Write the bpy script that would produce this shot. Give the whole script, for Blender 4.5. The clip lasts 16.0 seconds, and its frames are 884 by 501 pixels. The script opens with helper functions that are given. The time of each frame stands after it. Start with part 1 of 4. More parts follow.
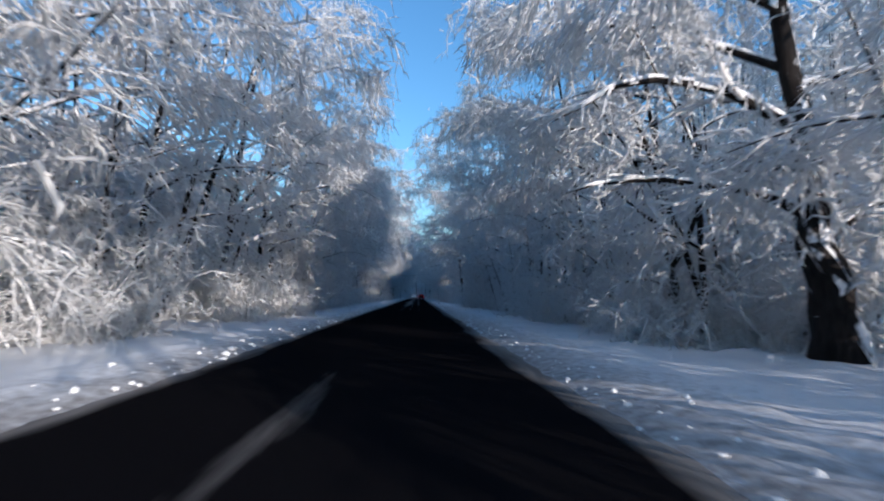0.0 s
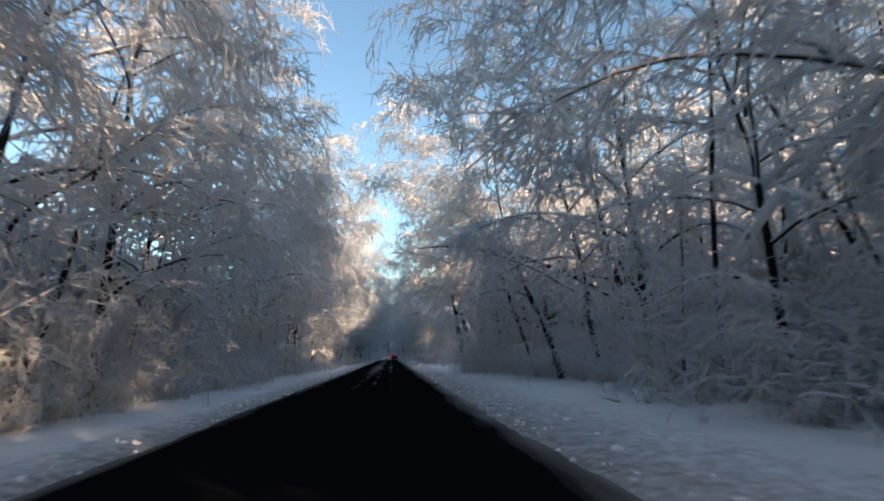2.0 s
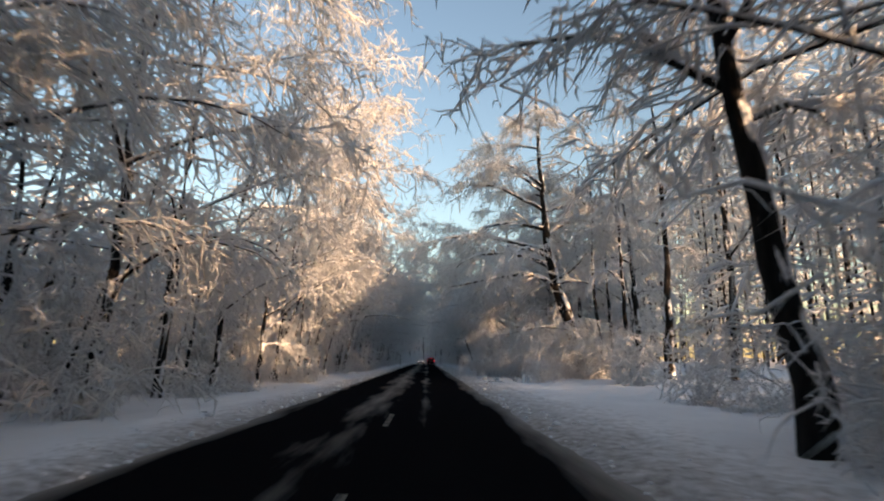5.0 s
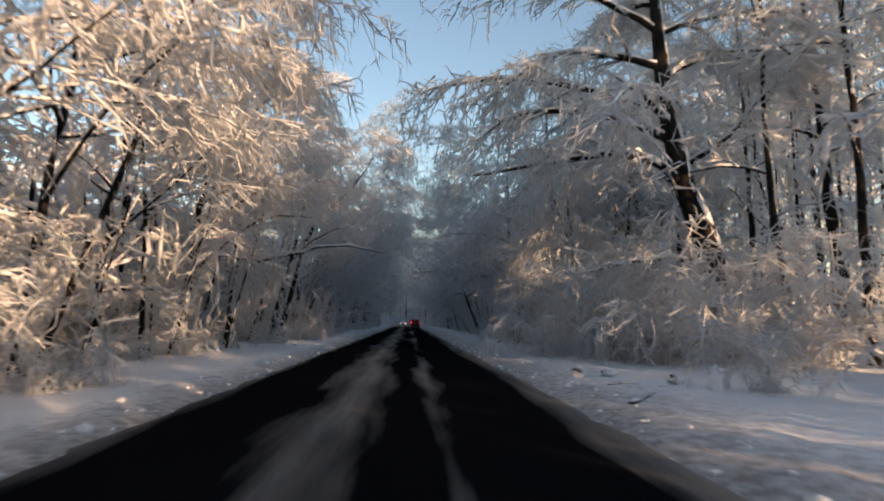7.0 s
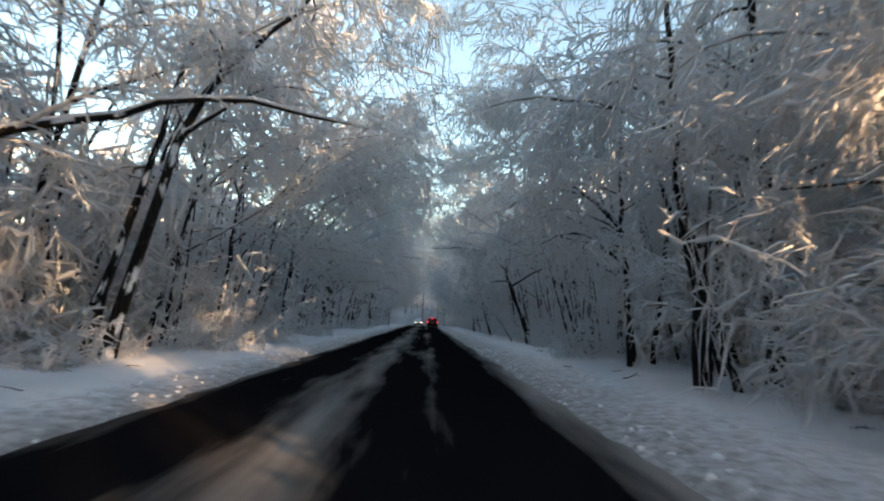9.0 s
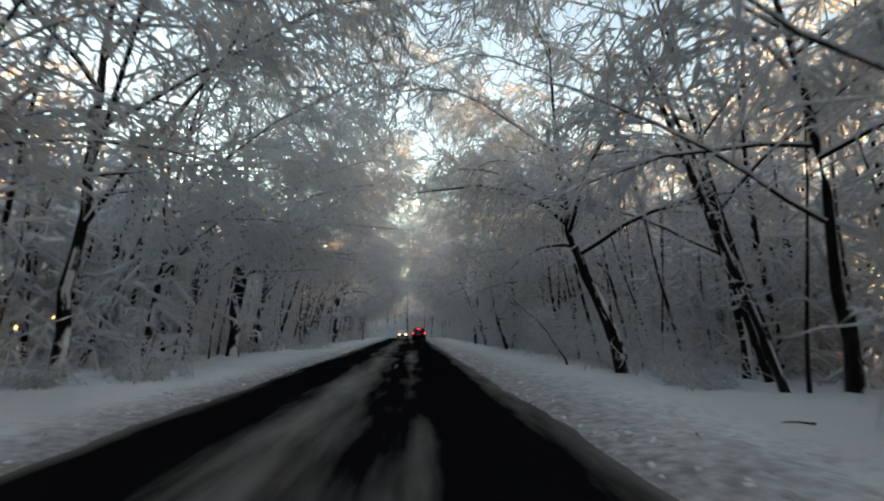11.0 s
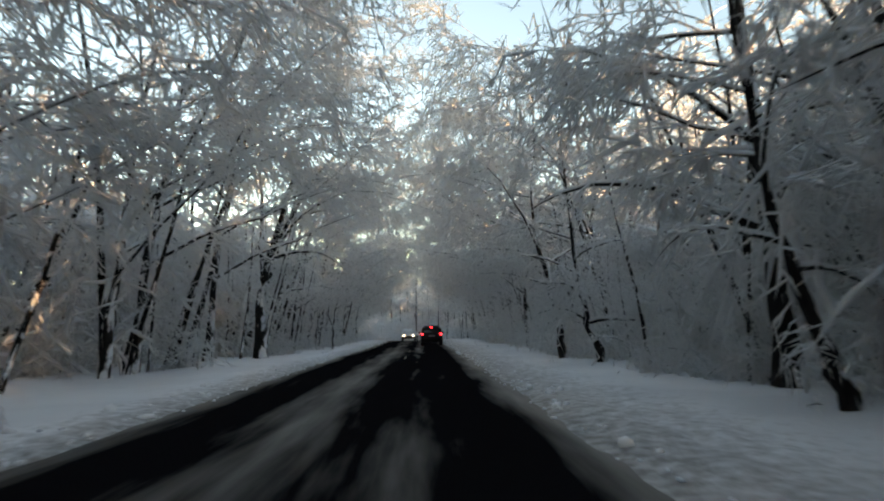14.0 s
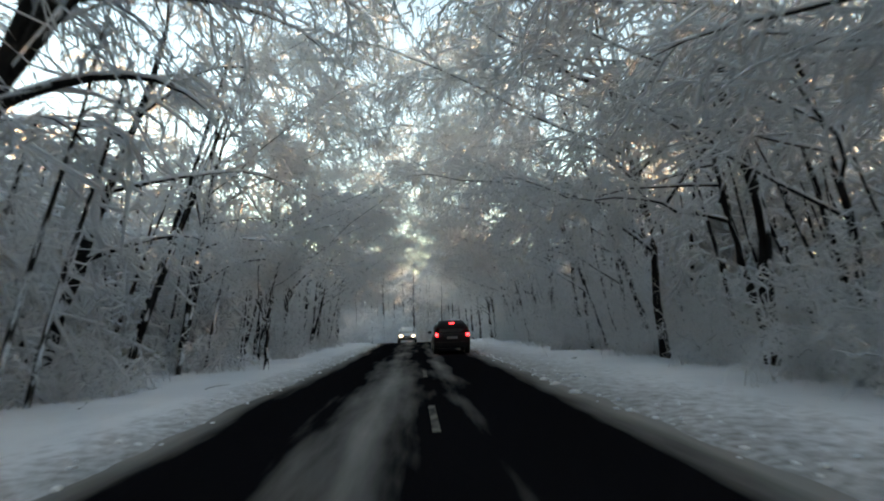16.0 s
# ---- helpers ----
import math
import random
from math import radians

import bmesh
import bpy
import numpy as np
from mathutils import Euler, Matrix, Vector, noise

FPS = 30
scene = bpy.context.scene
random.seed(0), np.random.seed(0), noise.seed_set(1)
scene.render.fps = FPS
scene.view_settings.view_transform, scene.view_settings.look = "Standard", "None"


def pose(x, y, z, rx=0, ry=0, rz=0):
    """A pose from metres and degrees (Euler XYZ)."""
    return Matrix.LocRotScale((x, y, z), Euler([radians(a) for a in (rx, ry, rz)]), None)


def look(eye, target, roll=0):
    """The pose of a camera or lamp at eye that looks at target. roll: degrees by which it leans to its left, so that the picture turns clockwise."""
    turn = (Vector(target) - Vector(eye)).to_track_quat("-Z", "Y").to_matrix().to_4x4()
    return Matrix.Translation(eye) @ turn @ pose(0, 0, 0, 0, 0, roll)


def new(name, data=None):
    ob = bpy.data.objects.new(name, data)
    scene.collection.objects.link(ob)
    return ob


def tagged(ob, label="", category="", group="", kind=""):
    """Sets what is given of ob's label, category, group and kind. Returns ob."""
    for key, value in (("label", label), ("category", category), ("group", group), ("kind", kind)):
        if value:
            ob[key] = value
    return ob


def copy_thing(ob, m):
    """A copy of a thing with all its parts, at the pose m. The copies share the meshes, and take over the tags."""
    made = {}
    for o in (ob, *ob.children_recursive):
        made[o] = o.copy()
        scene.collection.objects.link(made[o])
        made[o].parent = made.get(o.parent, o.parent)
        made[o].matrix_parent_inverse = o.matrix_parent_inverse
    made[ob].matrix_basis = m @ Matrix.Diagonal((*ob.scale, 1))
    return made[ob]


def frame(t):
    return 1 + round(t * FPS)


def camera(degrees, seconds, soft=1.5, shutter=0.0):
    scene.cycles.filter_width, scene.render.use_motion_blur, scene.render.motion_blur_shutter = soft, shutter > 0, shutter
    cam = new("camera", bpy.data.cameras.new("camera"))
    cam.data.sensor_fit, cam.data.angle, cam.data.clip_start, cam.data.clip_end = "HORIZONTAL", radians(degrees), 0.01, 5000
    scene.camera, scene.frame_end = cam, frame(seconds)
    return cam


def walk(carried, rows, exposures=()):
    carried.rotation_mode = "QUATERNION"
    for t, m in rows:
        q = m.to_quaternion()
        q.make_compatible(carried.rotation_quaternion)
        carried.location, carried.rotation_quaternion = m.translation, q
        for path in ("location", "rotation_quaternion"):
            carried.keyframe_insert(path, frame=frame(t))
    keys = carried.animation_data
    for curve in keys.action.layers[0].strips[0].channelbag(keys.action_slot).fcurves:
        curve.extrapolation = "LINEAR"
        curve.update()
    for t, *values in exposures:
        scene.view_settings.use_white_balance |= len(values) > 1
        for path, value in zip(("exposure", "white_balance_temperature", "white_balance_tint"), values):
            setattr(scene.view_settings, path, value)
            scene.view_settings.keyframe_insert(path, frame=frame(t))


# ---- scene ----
cam = camera(78.2, 16.0, soft=2.0, shutter=0.25)
# ---- path: seconds, x, y, z, yaw, pitch, roll ----
PATH = [
    (0.0, 0.1, 0.0, 1.3, -2.5, 4.76, -1.29),
    (0.5, 0.13, 5.93, 1.3, -3.3, 5.46, -0.82),
    (1.0, 0.17, 11.79, 1.3, -4.86, 9.54, 0.84),
    (1.5, 0.21, 17.51, 1.3, -5.47, 9.64, 1.02),
    (2.0, 0.23, 23.12, 1.3, -5.27, 10.81, 1.68),
    (2.5, 0.27, 28.69, 1.3, -3.52, 10.18, 1.57),
    (3.0, 0.31, 34.02, 1.3, -5.15, 10.69, 1.68),
    (3.5, 0.4, 39.15, 1.3, -3.18, 9.34, 0.63),
    (4.0, 0.51, 44.23, 1.3, -1.11, 11.47, -0.53),
    (6.5, -0.24, 68.82, 1.3, -2.9, 8.8, 0.44),
    (7.0, -0.23, 73.61, 1.3, -3.56, 7.41, -0.49),
    (7.5, -0.2, 78.17, 1.3, -3.05, 7.77, -1.87),
    (8.0, -0.16, 82.66, 1.3, -2.32, 7.11, -2.18),
    (8.5, -0.03, 87.04, 1.3, -2.35, 8.17, -2.12),
    (9.0, 0.03, 91.33, 1.3, -1.73, 7.32, -2.52),
    (9.5, 0.12, 95.65, 1.3, -2.07, 8.28, -1.93),
    (12.0, 0.31, 118.29, 1.3, -2.72, 8.5, 0.8),
    (12.5, 0.53, 122.91, 1.3, -1.65, 8.8, 1.7),
    (13.0, 0.6, 127.61, 1.3, -1.97, 8.63, 1.27),
    (13.5, 0.58, 132.39, 1.3, -1.53, 8.74, 0.29),
    (14.0, 0.52, 137.21, 1.3, -1.94, 8.27, 0.97),
    (14.5, 0.45, 141.93, 1.3, -1.7, 8.24, 0.77),
    (15.0, 0.12, 146.55, 1.3, -1.19, 8.17, 2.47),
    (15.5, -0.26, 150.97, 1.3, -1.69, 7.04, 2.3),
    (16.0, -0.59, 155.53, 1.3, -2.76, 8.07, 1.65),
]
walk(cam, [(r[0], pose(r[1], r[2], r[3], 90 + r[5], r[6], r[4])) for r in PATH],
     [(0, 0.42, 4850, 5), (0.5, 1.0, 5800, 10), (1, 1.1, 6200, 10), (1.5, 0.95, 5800, 7), (2, 1.05, 6800, 11), (2.5, 1.1, 7600, 14), (3, 0.95, 8500, 17), (4, 1.25, 8600, 19), (6.5, 0.65, 8200, 15), (7, 1.0, 8100, 17),
      (7.5, 1.15, 7500, 12), (8, 1.5, 7500, 9), (8.5, 1.65, 7400, 8), (9, 1.95, 8500, 14), (9.5, 2.0, 9800, 16), (10.5, 2.05, 10800, 18), (12, 2.2, 12000, 21), (12.6, 2.35, 12000, 21), (13.4, 2.15, 11500, 19), (14, 2.1, 11000, 17), (16, 2.35, 11000, 15)])

# ---- light: clear winter sky, low warm sun from behind and to the right ----
SUN_ELEVATION, SUN_AZIMUTH = 11.0, 145.0     # degrees; azimuth clockwise from the road's direction (+y)
world = bpy.data.worlds.new("winter_sky")
scene.world = world
world.use_nodes = True
wn = world.node_tree.nodes
sky = wn.new("ShaderNodeTexSky")
sky.sky_type, sky.sun_disc = "NISHITA", False
sky.air_density, sky.dust_density, sky.ozone_density = 1.3, 0.2, 3.0
sky.sun_elevation, sky.sun_rotation = radians(SUN_ELEVATION), radians(SUN_AZIMUTH)
wn["Background"].inputs["Strength"].default_value = 0.15
world.node_tree.links.new(sky.outputs[0], wn["Background"].inputs["Color"])
sun = new("sun", bpy.data.lights.new("sun", "SUN"))
sun.data.energy, sun.data.angle, sun.data.color = 5.0, radians(0.5), (1.0, 0.72, 0.5)
sun_from = Vector((math.sin(radians(SUN_AZIMUTH)) * math.cos(radians(SUN_ELEVATION)),
                   math.cos(radians(SUN_AZIMUTH)) * math.cos(radians(SUN_ELEVATION)), math.sin(radians(SUN_ELEVATION))))
sun.matrix_basis = look(sun_from * 300, (0, 0, 0))


ROAD_LEFT, ROAD_RIGHT = -3.55, 2.35


# ---- materials ----
def material(name, rough=0.8, metal=0.0, spec=0.3):
    m = bpy.data.materials.new(name)
    m.use_nodes = True
    b = m.node_tree.nodes["Principled BSDF"]
    b.inputs["Roughness"].default_value, b.inputs["Metallic"].default_value = rough, metal
    b.inputs["Specular IOR Level"].default_value = spec
    return m, m.node_tree.nodes, m.node_tree.links, b


def noise_node(n, l, coord, scale, detail=4.0, squeeze=None):
    tex = n.new("ShaderNodeTexNoise")
    tex.inputs["Scale"].default_value, tex.inputs["Detail"].default_value = scale, detail
    if squeeze:
        mp = n.new("ShaderNodeMapping")
        mp.inputs["Scale"].default_value = squeeze
        l.new(coord, mp.inputs["Vector"])
        coord = mp.outputs[0]
    l.new(coord, tex.inputs["Vector"])
    return tex.outputs["Fac"]


def ramp(n, l, fac, stops):
    r = n.new("ShaderNodeValToRGB")
    for i, (p, c) in enumerate(stops):
        e = r.color_ramp.elements[i] if i < 2 else r.color_ramp.elements.new(p)
        e.position, e.color = p, (*c, 1) if len(c) == 3 else c
    l.new(fac, r.inputs[0])
    return r.outputs[0]


def bump(n, l, b, height, strength, distance):
    bp = n.new("ShaderNodeBump")
    bp.inputs["Strength"].default_value, bp.inputs["Distance"].default_value = strength, distance
    l.new(height, bp.inputs["Height"])
    l.new(bp.outputs[0], b.inputs["Normal"])


def maths(n, l, op, a, b):
    m = n.new("ShaderNodeMath")
    m.operation = op
    for i, v in enumerate((a, b)):
        if isinstance(v, (int, float)):
            m.inputs[i].default_value = v
        else:
            l.new(v, m.inputs[i])
    return m.outputs[0]


def mix(n, l, fac, a, b):
    m = n.new("ShaderNodeMix")
    m.data_type = "RGBA"
    l.new(fac, m.inputs["Factor"])
    for socket, v in ((m.inputs[6], a), (m.inputs[7], b)):
        if isinstance(v, tuple):
            socket.default_value = (*v, 1)
        else:
            l.new(v, socket)
    return m.outputs[2]


def make_snow():
    m, n, l, b = material("snow", 0.75, 0, 0.25)
    c = n.new("ShaderNodeTexCoord").outputs["Object"]
    big, fine = noise_node(n, l, c, 0.35, 5), noise_node(n, l, c, 9.0, 6)
    l.new(ramp(n, l, big, [(0.3, (0.80, 0.81, 0.83)), (0.7, (0.90, 0.905, 0.91))]), b.inputs["Base Color"])
    bump(n, l, b, maths(n, l, "ADD", maths(n, l, "MULTIPLY", big, 2.0), fine), 0.6, 0.05)
    return m


def make_verge_snow():
    """Ground snow: grey with road grit near the tarmac, cleaner further off."""
    m, n, l, b = material("verge_snow", 0.8, 0, 0.2)
    c = n.new("ShaderNodeTexCoord").outputs["Object"]
    big, fine, grit = noise_node(n, l, c, 0.3, 5), noise_node(n, l, c, 6.0, 6), noise_node(n, l, c, 28.0, 4)
    clean = ramp(n, l, big, [(0.3, (0.70, 0.715, 0.74)), (0.7, (0.84, 0.85, 0.865))])
    sep = n.new("ShaderNodeSeparateXYZ")
    l.new(c, sep.inputs[0])
    out = maths(n, l, "MAXIMUM", maths(n, l, "SUBTRACT", ROAD_LEFT, sep.outputs["X"]), maths(n, l, "MULTIPLY", maths(n, l, "SUBTRACT", sep.outputs["X"], ROAD_RIGHT), 0.55))
    dirt = maths(n, l, "SUBTRACT", maths(n, l, "ADD", fine, maths(n, l, "MULTIPLY", grit, 0.4)), maths(n, l, "MULTIPLY", out, 0.42))
    dirty = ramp(n, l, dirt, [(0.18, (0, 0, 0)), (0.80, (0.9, 0.9, 0.9))])
    l.new(mix(n, l, dirty, clean, (0.20, 0.185, 0.17)), b.inputs["Base Color"])
    bump(n, l, b, maths(n, l, "ADD", maths(n, l, "MULTIPLY", big, 2.0), fine), 0.35, 0.05)
    return m


def make_twig_snow():
    m, n, l, b = material("snow_on_twigs", 0.8, 0, 0.2)
    g = n.new("ShaderNodeNewGeometry")
    c = n.new("ShaderNodeTexCoord").outputs["Object"]
    bark = maths(n, l, "GREATER_THAN", noise_node(n, l, c, 7.0, 3), 0.72)
    white = ramp(n, l, g.outputs["Random Per Island"], [(0.0, (0.88, 0.885, 0.89)), (1.0, (0.96, 0.96, 0.96))])
    colour = mix(n, l, bark, white, (0.30, 0.27, 0.25))
    l.new(colour, b.inputs["Base Color"])
    # loose snow lets light through
    through_snow = n.new("ShaderNodeBsdfTranslucent")
    l.new(colour, through_snow.inputs["Color"])
    both = n.new("ShaderNodeMixShader")
    both.inputs["Fac"].default_value = 0.5
    l.new(b.outputs[0], both.inputs[1]), l.new(through_snow.outputs[0], both.inputs[2])
    l.new(both.outputs[0], n["Material Output"].inputs["Surface"])
    return m


def make_bark():
    m, n, l, b = material("bark", 0.9, 0, 0.15)
    c = n.new("ShaderNodeTexCoord").outputs["Object"]
    g = n.new("ShaderNodeNewGeometry")
    grain = noise_node(n, l, c, 5.0, 6, (3, 3, 0.5))
    dark = ramp(n, l, grain, [(0.3, (0.006, 0.005, 0.005)), (0.75, (0.026, 0.022, 0.020))])
    # blown snow sticks in patches to the weather side of the bark
    dot = n.new("ShaderNodeVectorMath")
    dot.operation = "DOT_PRODUCT"
    l.new(g.outputs["True Normal"], dot.inputs[0])
    dot.inputs[1].default_value = (0.55, -0.35, 0.75)
    patch = maths(n, l, "ADD", maths(n, l, "MULTIPLY", dot.outputs["Value"], 0.30), noise_node(n, l, c, 2.2, 5, (1, 1, 0.6)))
    snowy = ramp(n, l, patch, [(0.67, (0, 0, 0)), (0.73, (1, 1, 1))])
    l.new(mix(n, l, snowy, dark, (0.8, 0.81, 0.83)), b.inputs["Base Color"])
    bump(n, l, b, grain, 0.9, 0.03)
    return m


def make_frosted_bark():
    """Thin branches: rime and snow nearly all round, dark bark showing in short gaps."""
    m, n, l, b = material("frosted_bark", 0.85, 0, 0.15)
    c = n.new("ShaderNodeTexCoord").outputs["Object"]
    gaps = ramp(n, l, noise_node(n, l, c, 3.4, 5), [(0.54, (0, 0, 0)), (0.62, (1, 1, 1))])
    rime = ramp(n, l, noise_node(n, l, c, 18.0, 4), [(0.3, (0.66, 0.67, 0.69)), (0.7, (0.86, 0.865, 0.87))])
    l.new(mix(n, l, gaps, rime, (0.045, 0.038, 0.034)), b.inputs["Base Color"])
    bump(n, l, b, noise_node(n, l, c, 30.0, 4), 0.5, 0.01)
    return m


def make_asphalt():
    m, n, l, b = material("wet_asphalt_with_slush", 0.9, 0, 0.0)
    c = n.new("ShaderNodeTexCoord").outputs["Object"]
    sep = n.new("ShaderNodeSeparateXYZ")
    l.new(c, sep.inputs[0])
    x = sep.outputs["X"]
    grit = noise_node(n, l, c, 60.0, 5)
    tar = ramp(n, l, grit, [(0.3, (0.004, 0.004, 0.005)), (0.7, (0.012, 0.011, 0.012))])
    streak = noise_node(n, l, c, 1.0, 7, (2.4, 0.28, 1))
    blot = noise_node(n, l, c, 1.0, 5, (0.5, 0.055, 1))

    def strip(centre, half):     # 1 on the strip that no wheel runs over, 0 outside
        d = maths(n, l, "ABSOLUTE", maths(n, l, "SUBTRACT", x, centre), 0)
        return maths(n, l, "MAXIMUM", maths(n, l, "SUBTRACT", 1.0, maths(n, l, "DIVIDE", d, half)), 0.0)
    # the strips come and go along the road
    come_left = maths(n, l, "ADD", 0.45, noise_node(n, l, c, 1.0, 3, (0.35, 0.045, 1)))
    come_right = maths(n, l, "SUBTRACT", maths(n, l, "MULTIPLY", noise_node(n, l, c, 1.0, 3, (0.2, 0.035, 5)), 3.2), 1.0)
    cover = maths(n, l, "MAXIMUM", maths(n, l, "MULTIPLY", strip(-1.25, 1.15), come_left), maths(n, l, "MULTIPLY", strip(0.2, 0.5), come_right))
    # the first stretch is worn barer than the rest
    bare = n.new("ShaderNodeMapRange")
    bare.inputs["From Min"].default_value, bare.inputs["From Max"].default_value = 30.0, 85.0
    bare.inputs["To Min"].default_value, bare.inputs["To Max"].default_value = -0.60, 0.02
    l.new(sep.outputs["Y"], bare.inputs["Value"])
    # more slush over the first metres, partly painted sunlight on its patches
    near = n.new("ShaderNodeMapRange")
    near.inputs["From Min"].default_value, near.inputs["From Max"].default_value = 3.0, 13.0
    near.inputs["To Min"].default_value, near.inputs["To Max"].default_value = 0.20, 0.0
    l.new(sep.outputs["Y"], near.inputs["Value"])
    cover = maths(n, l, "MULTIPLY", cover, maths(n, l, "ADD", 0.72, near.outputs[0]))
    cover = maths(n, l, "ADD", cover, bare.outputs[0])
    # slush pressed out to the edges of the tarmac
    rim = maths(n, l, "MAXIMUM", maths(n, l, "SUBTRACT", ROAD_LEFT + 0.55, x), maths(n, l, "SUBTRACT", x, ROAD_RIGHT - 0.75))
    cover = maths(n, l, "MAXIMUM", cover, maths(n, l, "MULTIPLY", rim, 1.1))
    cover = maths(n, l, "ADD", cover, maths(n, l, "MULTIPLY", maths(n, l, "SUBTRACT", streak, 0.5), 0.9))
    cover = maths(n, l, "ADD", cover, maths(n, l, "MULTIPLY", maths(n, l, "SUBTRACT", blot, 0.5), 1.0))
    slush = ramp(n, l, cover, [(0.24, (0, 0, 0)), (0.95, (0.62, 0.62, 0.62))])
    l.new(mix(n, l, slush, tar, (0.46, 0.43, 0.40)), b.inputs["Base Color"])
    bump(n, l, b, maths(n, l, "ADD", grit, cover), 0.4, 0.01)
    return m


def plain(name, colour, rough=0.6, metal=0.0, emit=0.0, spec=0.4):
    m, n, l, b = material(name, rough, metal, spec)
    b.inputs["Base Color"].default_value = (*colour, 1)
    if emit:
        b.inputs["Emission Color"].default_value, b.inputs["Emission Strength"].default_value = (*colour, 1), emit
    return m


SNOW, VERGE, TWIG, BARK, ASPHALT, FROST = make_snow(), make_verge_snow(), make_twig_snow(), make_bark(), make_asphalt(), make_frosted_bark()


def make_worn_paint():
    m, n, l, b = material("worn_white_road_paint", 0.75, 0, 0.1)
    c = n.new("ShaderNodeTexCoord").outputs["Object"]
    info = n.new("ShaderNodeObjectInfo")
    add = n.new("ShaderNodeVectorMath")
    l.new(c, add.inputs[0]), l.new(info.outputs["Location"], add.inputs[1])
    worn = ramp(n, l, noise_node(n, l, add.outputs[0], 7.0, 6, (1, 0.5, 1)), [(0.36, (0, 0, 0)), (0.62, (1, 1, 1))])
    l.new(mix(n, l, worn, (0.02, 0.02, 0.02), (0.17, 0.16, 0.135)), b.inputs["Base Color"])
    return m


PAINT_LINE = make_worn_paint()


# ---- ground ----


def crest(y):
    """The road runs level, then falls away behind a crest."""
    s = np.clip(np.asarray(y, float) - 203.0, 0, None)
    return np.where(s < 16, -s * s / 800.0, -0.32 - 0.04 * (s - 16))


def waves(x, y, seed, size):
    rng = np.random.default_rng(seed)
    h = 0
    for k in range(7):
        a, f, p = rng.uniform(0, 6.28), rng.uniform(0.6, 1.8) / size, rng.uniform(0, 6.28)
        h = h + np.sin((x * np.cos(a) + y * np.sin(a)) * f * 6.28 + p)
    return h / 7


def bend(y):
    """Beyond the crest the road turns away to the left."""
    return -np.clip(np.asarray(y, float) - 200.0, 0, None) ** 2 / 75.0


def ground_height(x, y):
    y = np.asarray(y, float)
    x = np.asarray(x, float) - bend(y)
    ragged = 0.16 * waves(x * 0, y, 1, 2.5) + 0.10 * waves(x, y, 2, 0.7)
    wider = 0.22 * np.clip((y - 138.0) / 20.0, 0, 1)
    out = np.maximum(ROAD_LEFT - x, x - ROAD_RIGHT) + ragged - wider          # metres outside the tarmac
    s = np.clip(out / 0.9, -1, 1)
    bank = np.where(s < 0, 0.10 * s, 0.10 * s * (2 - s))
    far = np.clip((out - 1.0) / 6, 0, 1)
    roll = far * (0.22 * waves(x, y, 3, 9) + 0.10 * waves(x, y, 4, 2.8)) + np.clip(out, 0, 1) * (0.06 * waves(x, y, 5, 0.9) + 0.05 * waves(x, y, 6, 1.7))
    roll = roll * np.clip((60 - np.abs(x)) / 25, 0, 1)
    hill = np.clip((np.abs(x) - 15) / 60, 0, 1) * 1.5
    return bank + roll + hill + crest(y)


def sheet(name, xs, ys, height, mat, shift=None):
    gx, gy = np.meshgrid(xs, ys)
    if shift:
        gx = gx + shift(gy)
    co = np.stack([gx, gy, height(gx, gy)], -1).reshape(-1, 3)
    nx, ny = len(xs), len(ys)
    i = (np.arange(ny - 1)[:, None] * nx + np.arange(nx - 1)[None]).ravel()
    return mesh_object(name, co, np.stack([i, i + 1, i + nx + 1, i + nx], 1), mat)


def mesh_data(name, co, quads, mat, tris=None, smooth=True):
    me = bpy.data.meshes.new(name)
    nq, nt = len(quads), 0 if tris is None else len(tris)
    me.vertices.add(len(co))
    me.vertices.foreach_set("co", np.asarray(co, np.float32).ravel())
    loops = np.asarray(quads, np.int32).ravel()
    starts = np.arange(nq, dtype=np.int32) * 4
    if nt:
        loops = np.concatenate([loops, np.asarray(tris, np.int32).ravel()])
        starts = np.concatenate([starts, nq * 4 + np.arange(nt, dtype=np.int32) * 3])
    me.loops.add(len(loops))
    me.loops.foreach_set("vertex_index", loops)
    me.polygons.add(nq + nt)
    me.polygons.foreach_set("loop_start", starts)
    me.polygons.foreach_set("use_smooth", np.full(nq + nt, smooth))
    me.materials.append(mat)
    me.update(calc_edges=True)
    return me


def mesh_object(name, co, quads, mat, tris=None, parent=None, smooth=True):
    ob = new(name, mesh_data(name, co, quads, mat, tris, smooth))
    if parent:
        ob.parent = parent
    return ob


edge_left = np.arange(ROAD_LEFT - 1.8, ROAD_LEFT + 0.5, 0.12)
edge_right = np.arange(ROAD_RIGHT - 0.4, ROAD_RIGHT + 1.8, 0.12)
xs = np.concatenate([[-900, -400, -200, -120, -80], np.arange(-60, -14, 3.0), np.arange(-14, ROAD_LEFT - 1.8, 0.45), edge_left,
                     np.arange(ROAD_LEFT + 0.6, ROAD_RIGHT - 0.5, 1.0), edge_right,
                     np.arange(ROAD_RIGHT + 1.9, 14, 0.45), np.arange(14, 61, 3.0), [80, 120, 200, 400, 900]])
ys = np.concatenate([[-600, -250, -120, -60], np.arange(-40, -6, 2.0), np.arange(-6, 200, 0.5), np.arange(200, 300, 1.5),
                     [310, 330, 360, 400, 460, 560, 700, 1000]])
tagged(sheet("ground", xs, ys, ground_height, VERGE), "snow-covered verge and forest floor with soft hollows", "ground", kind="structure")
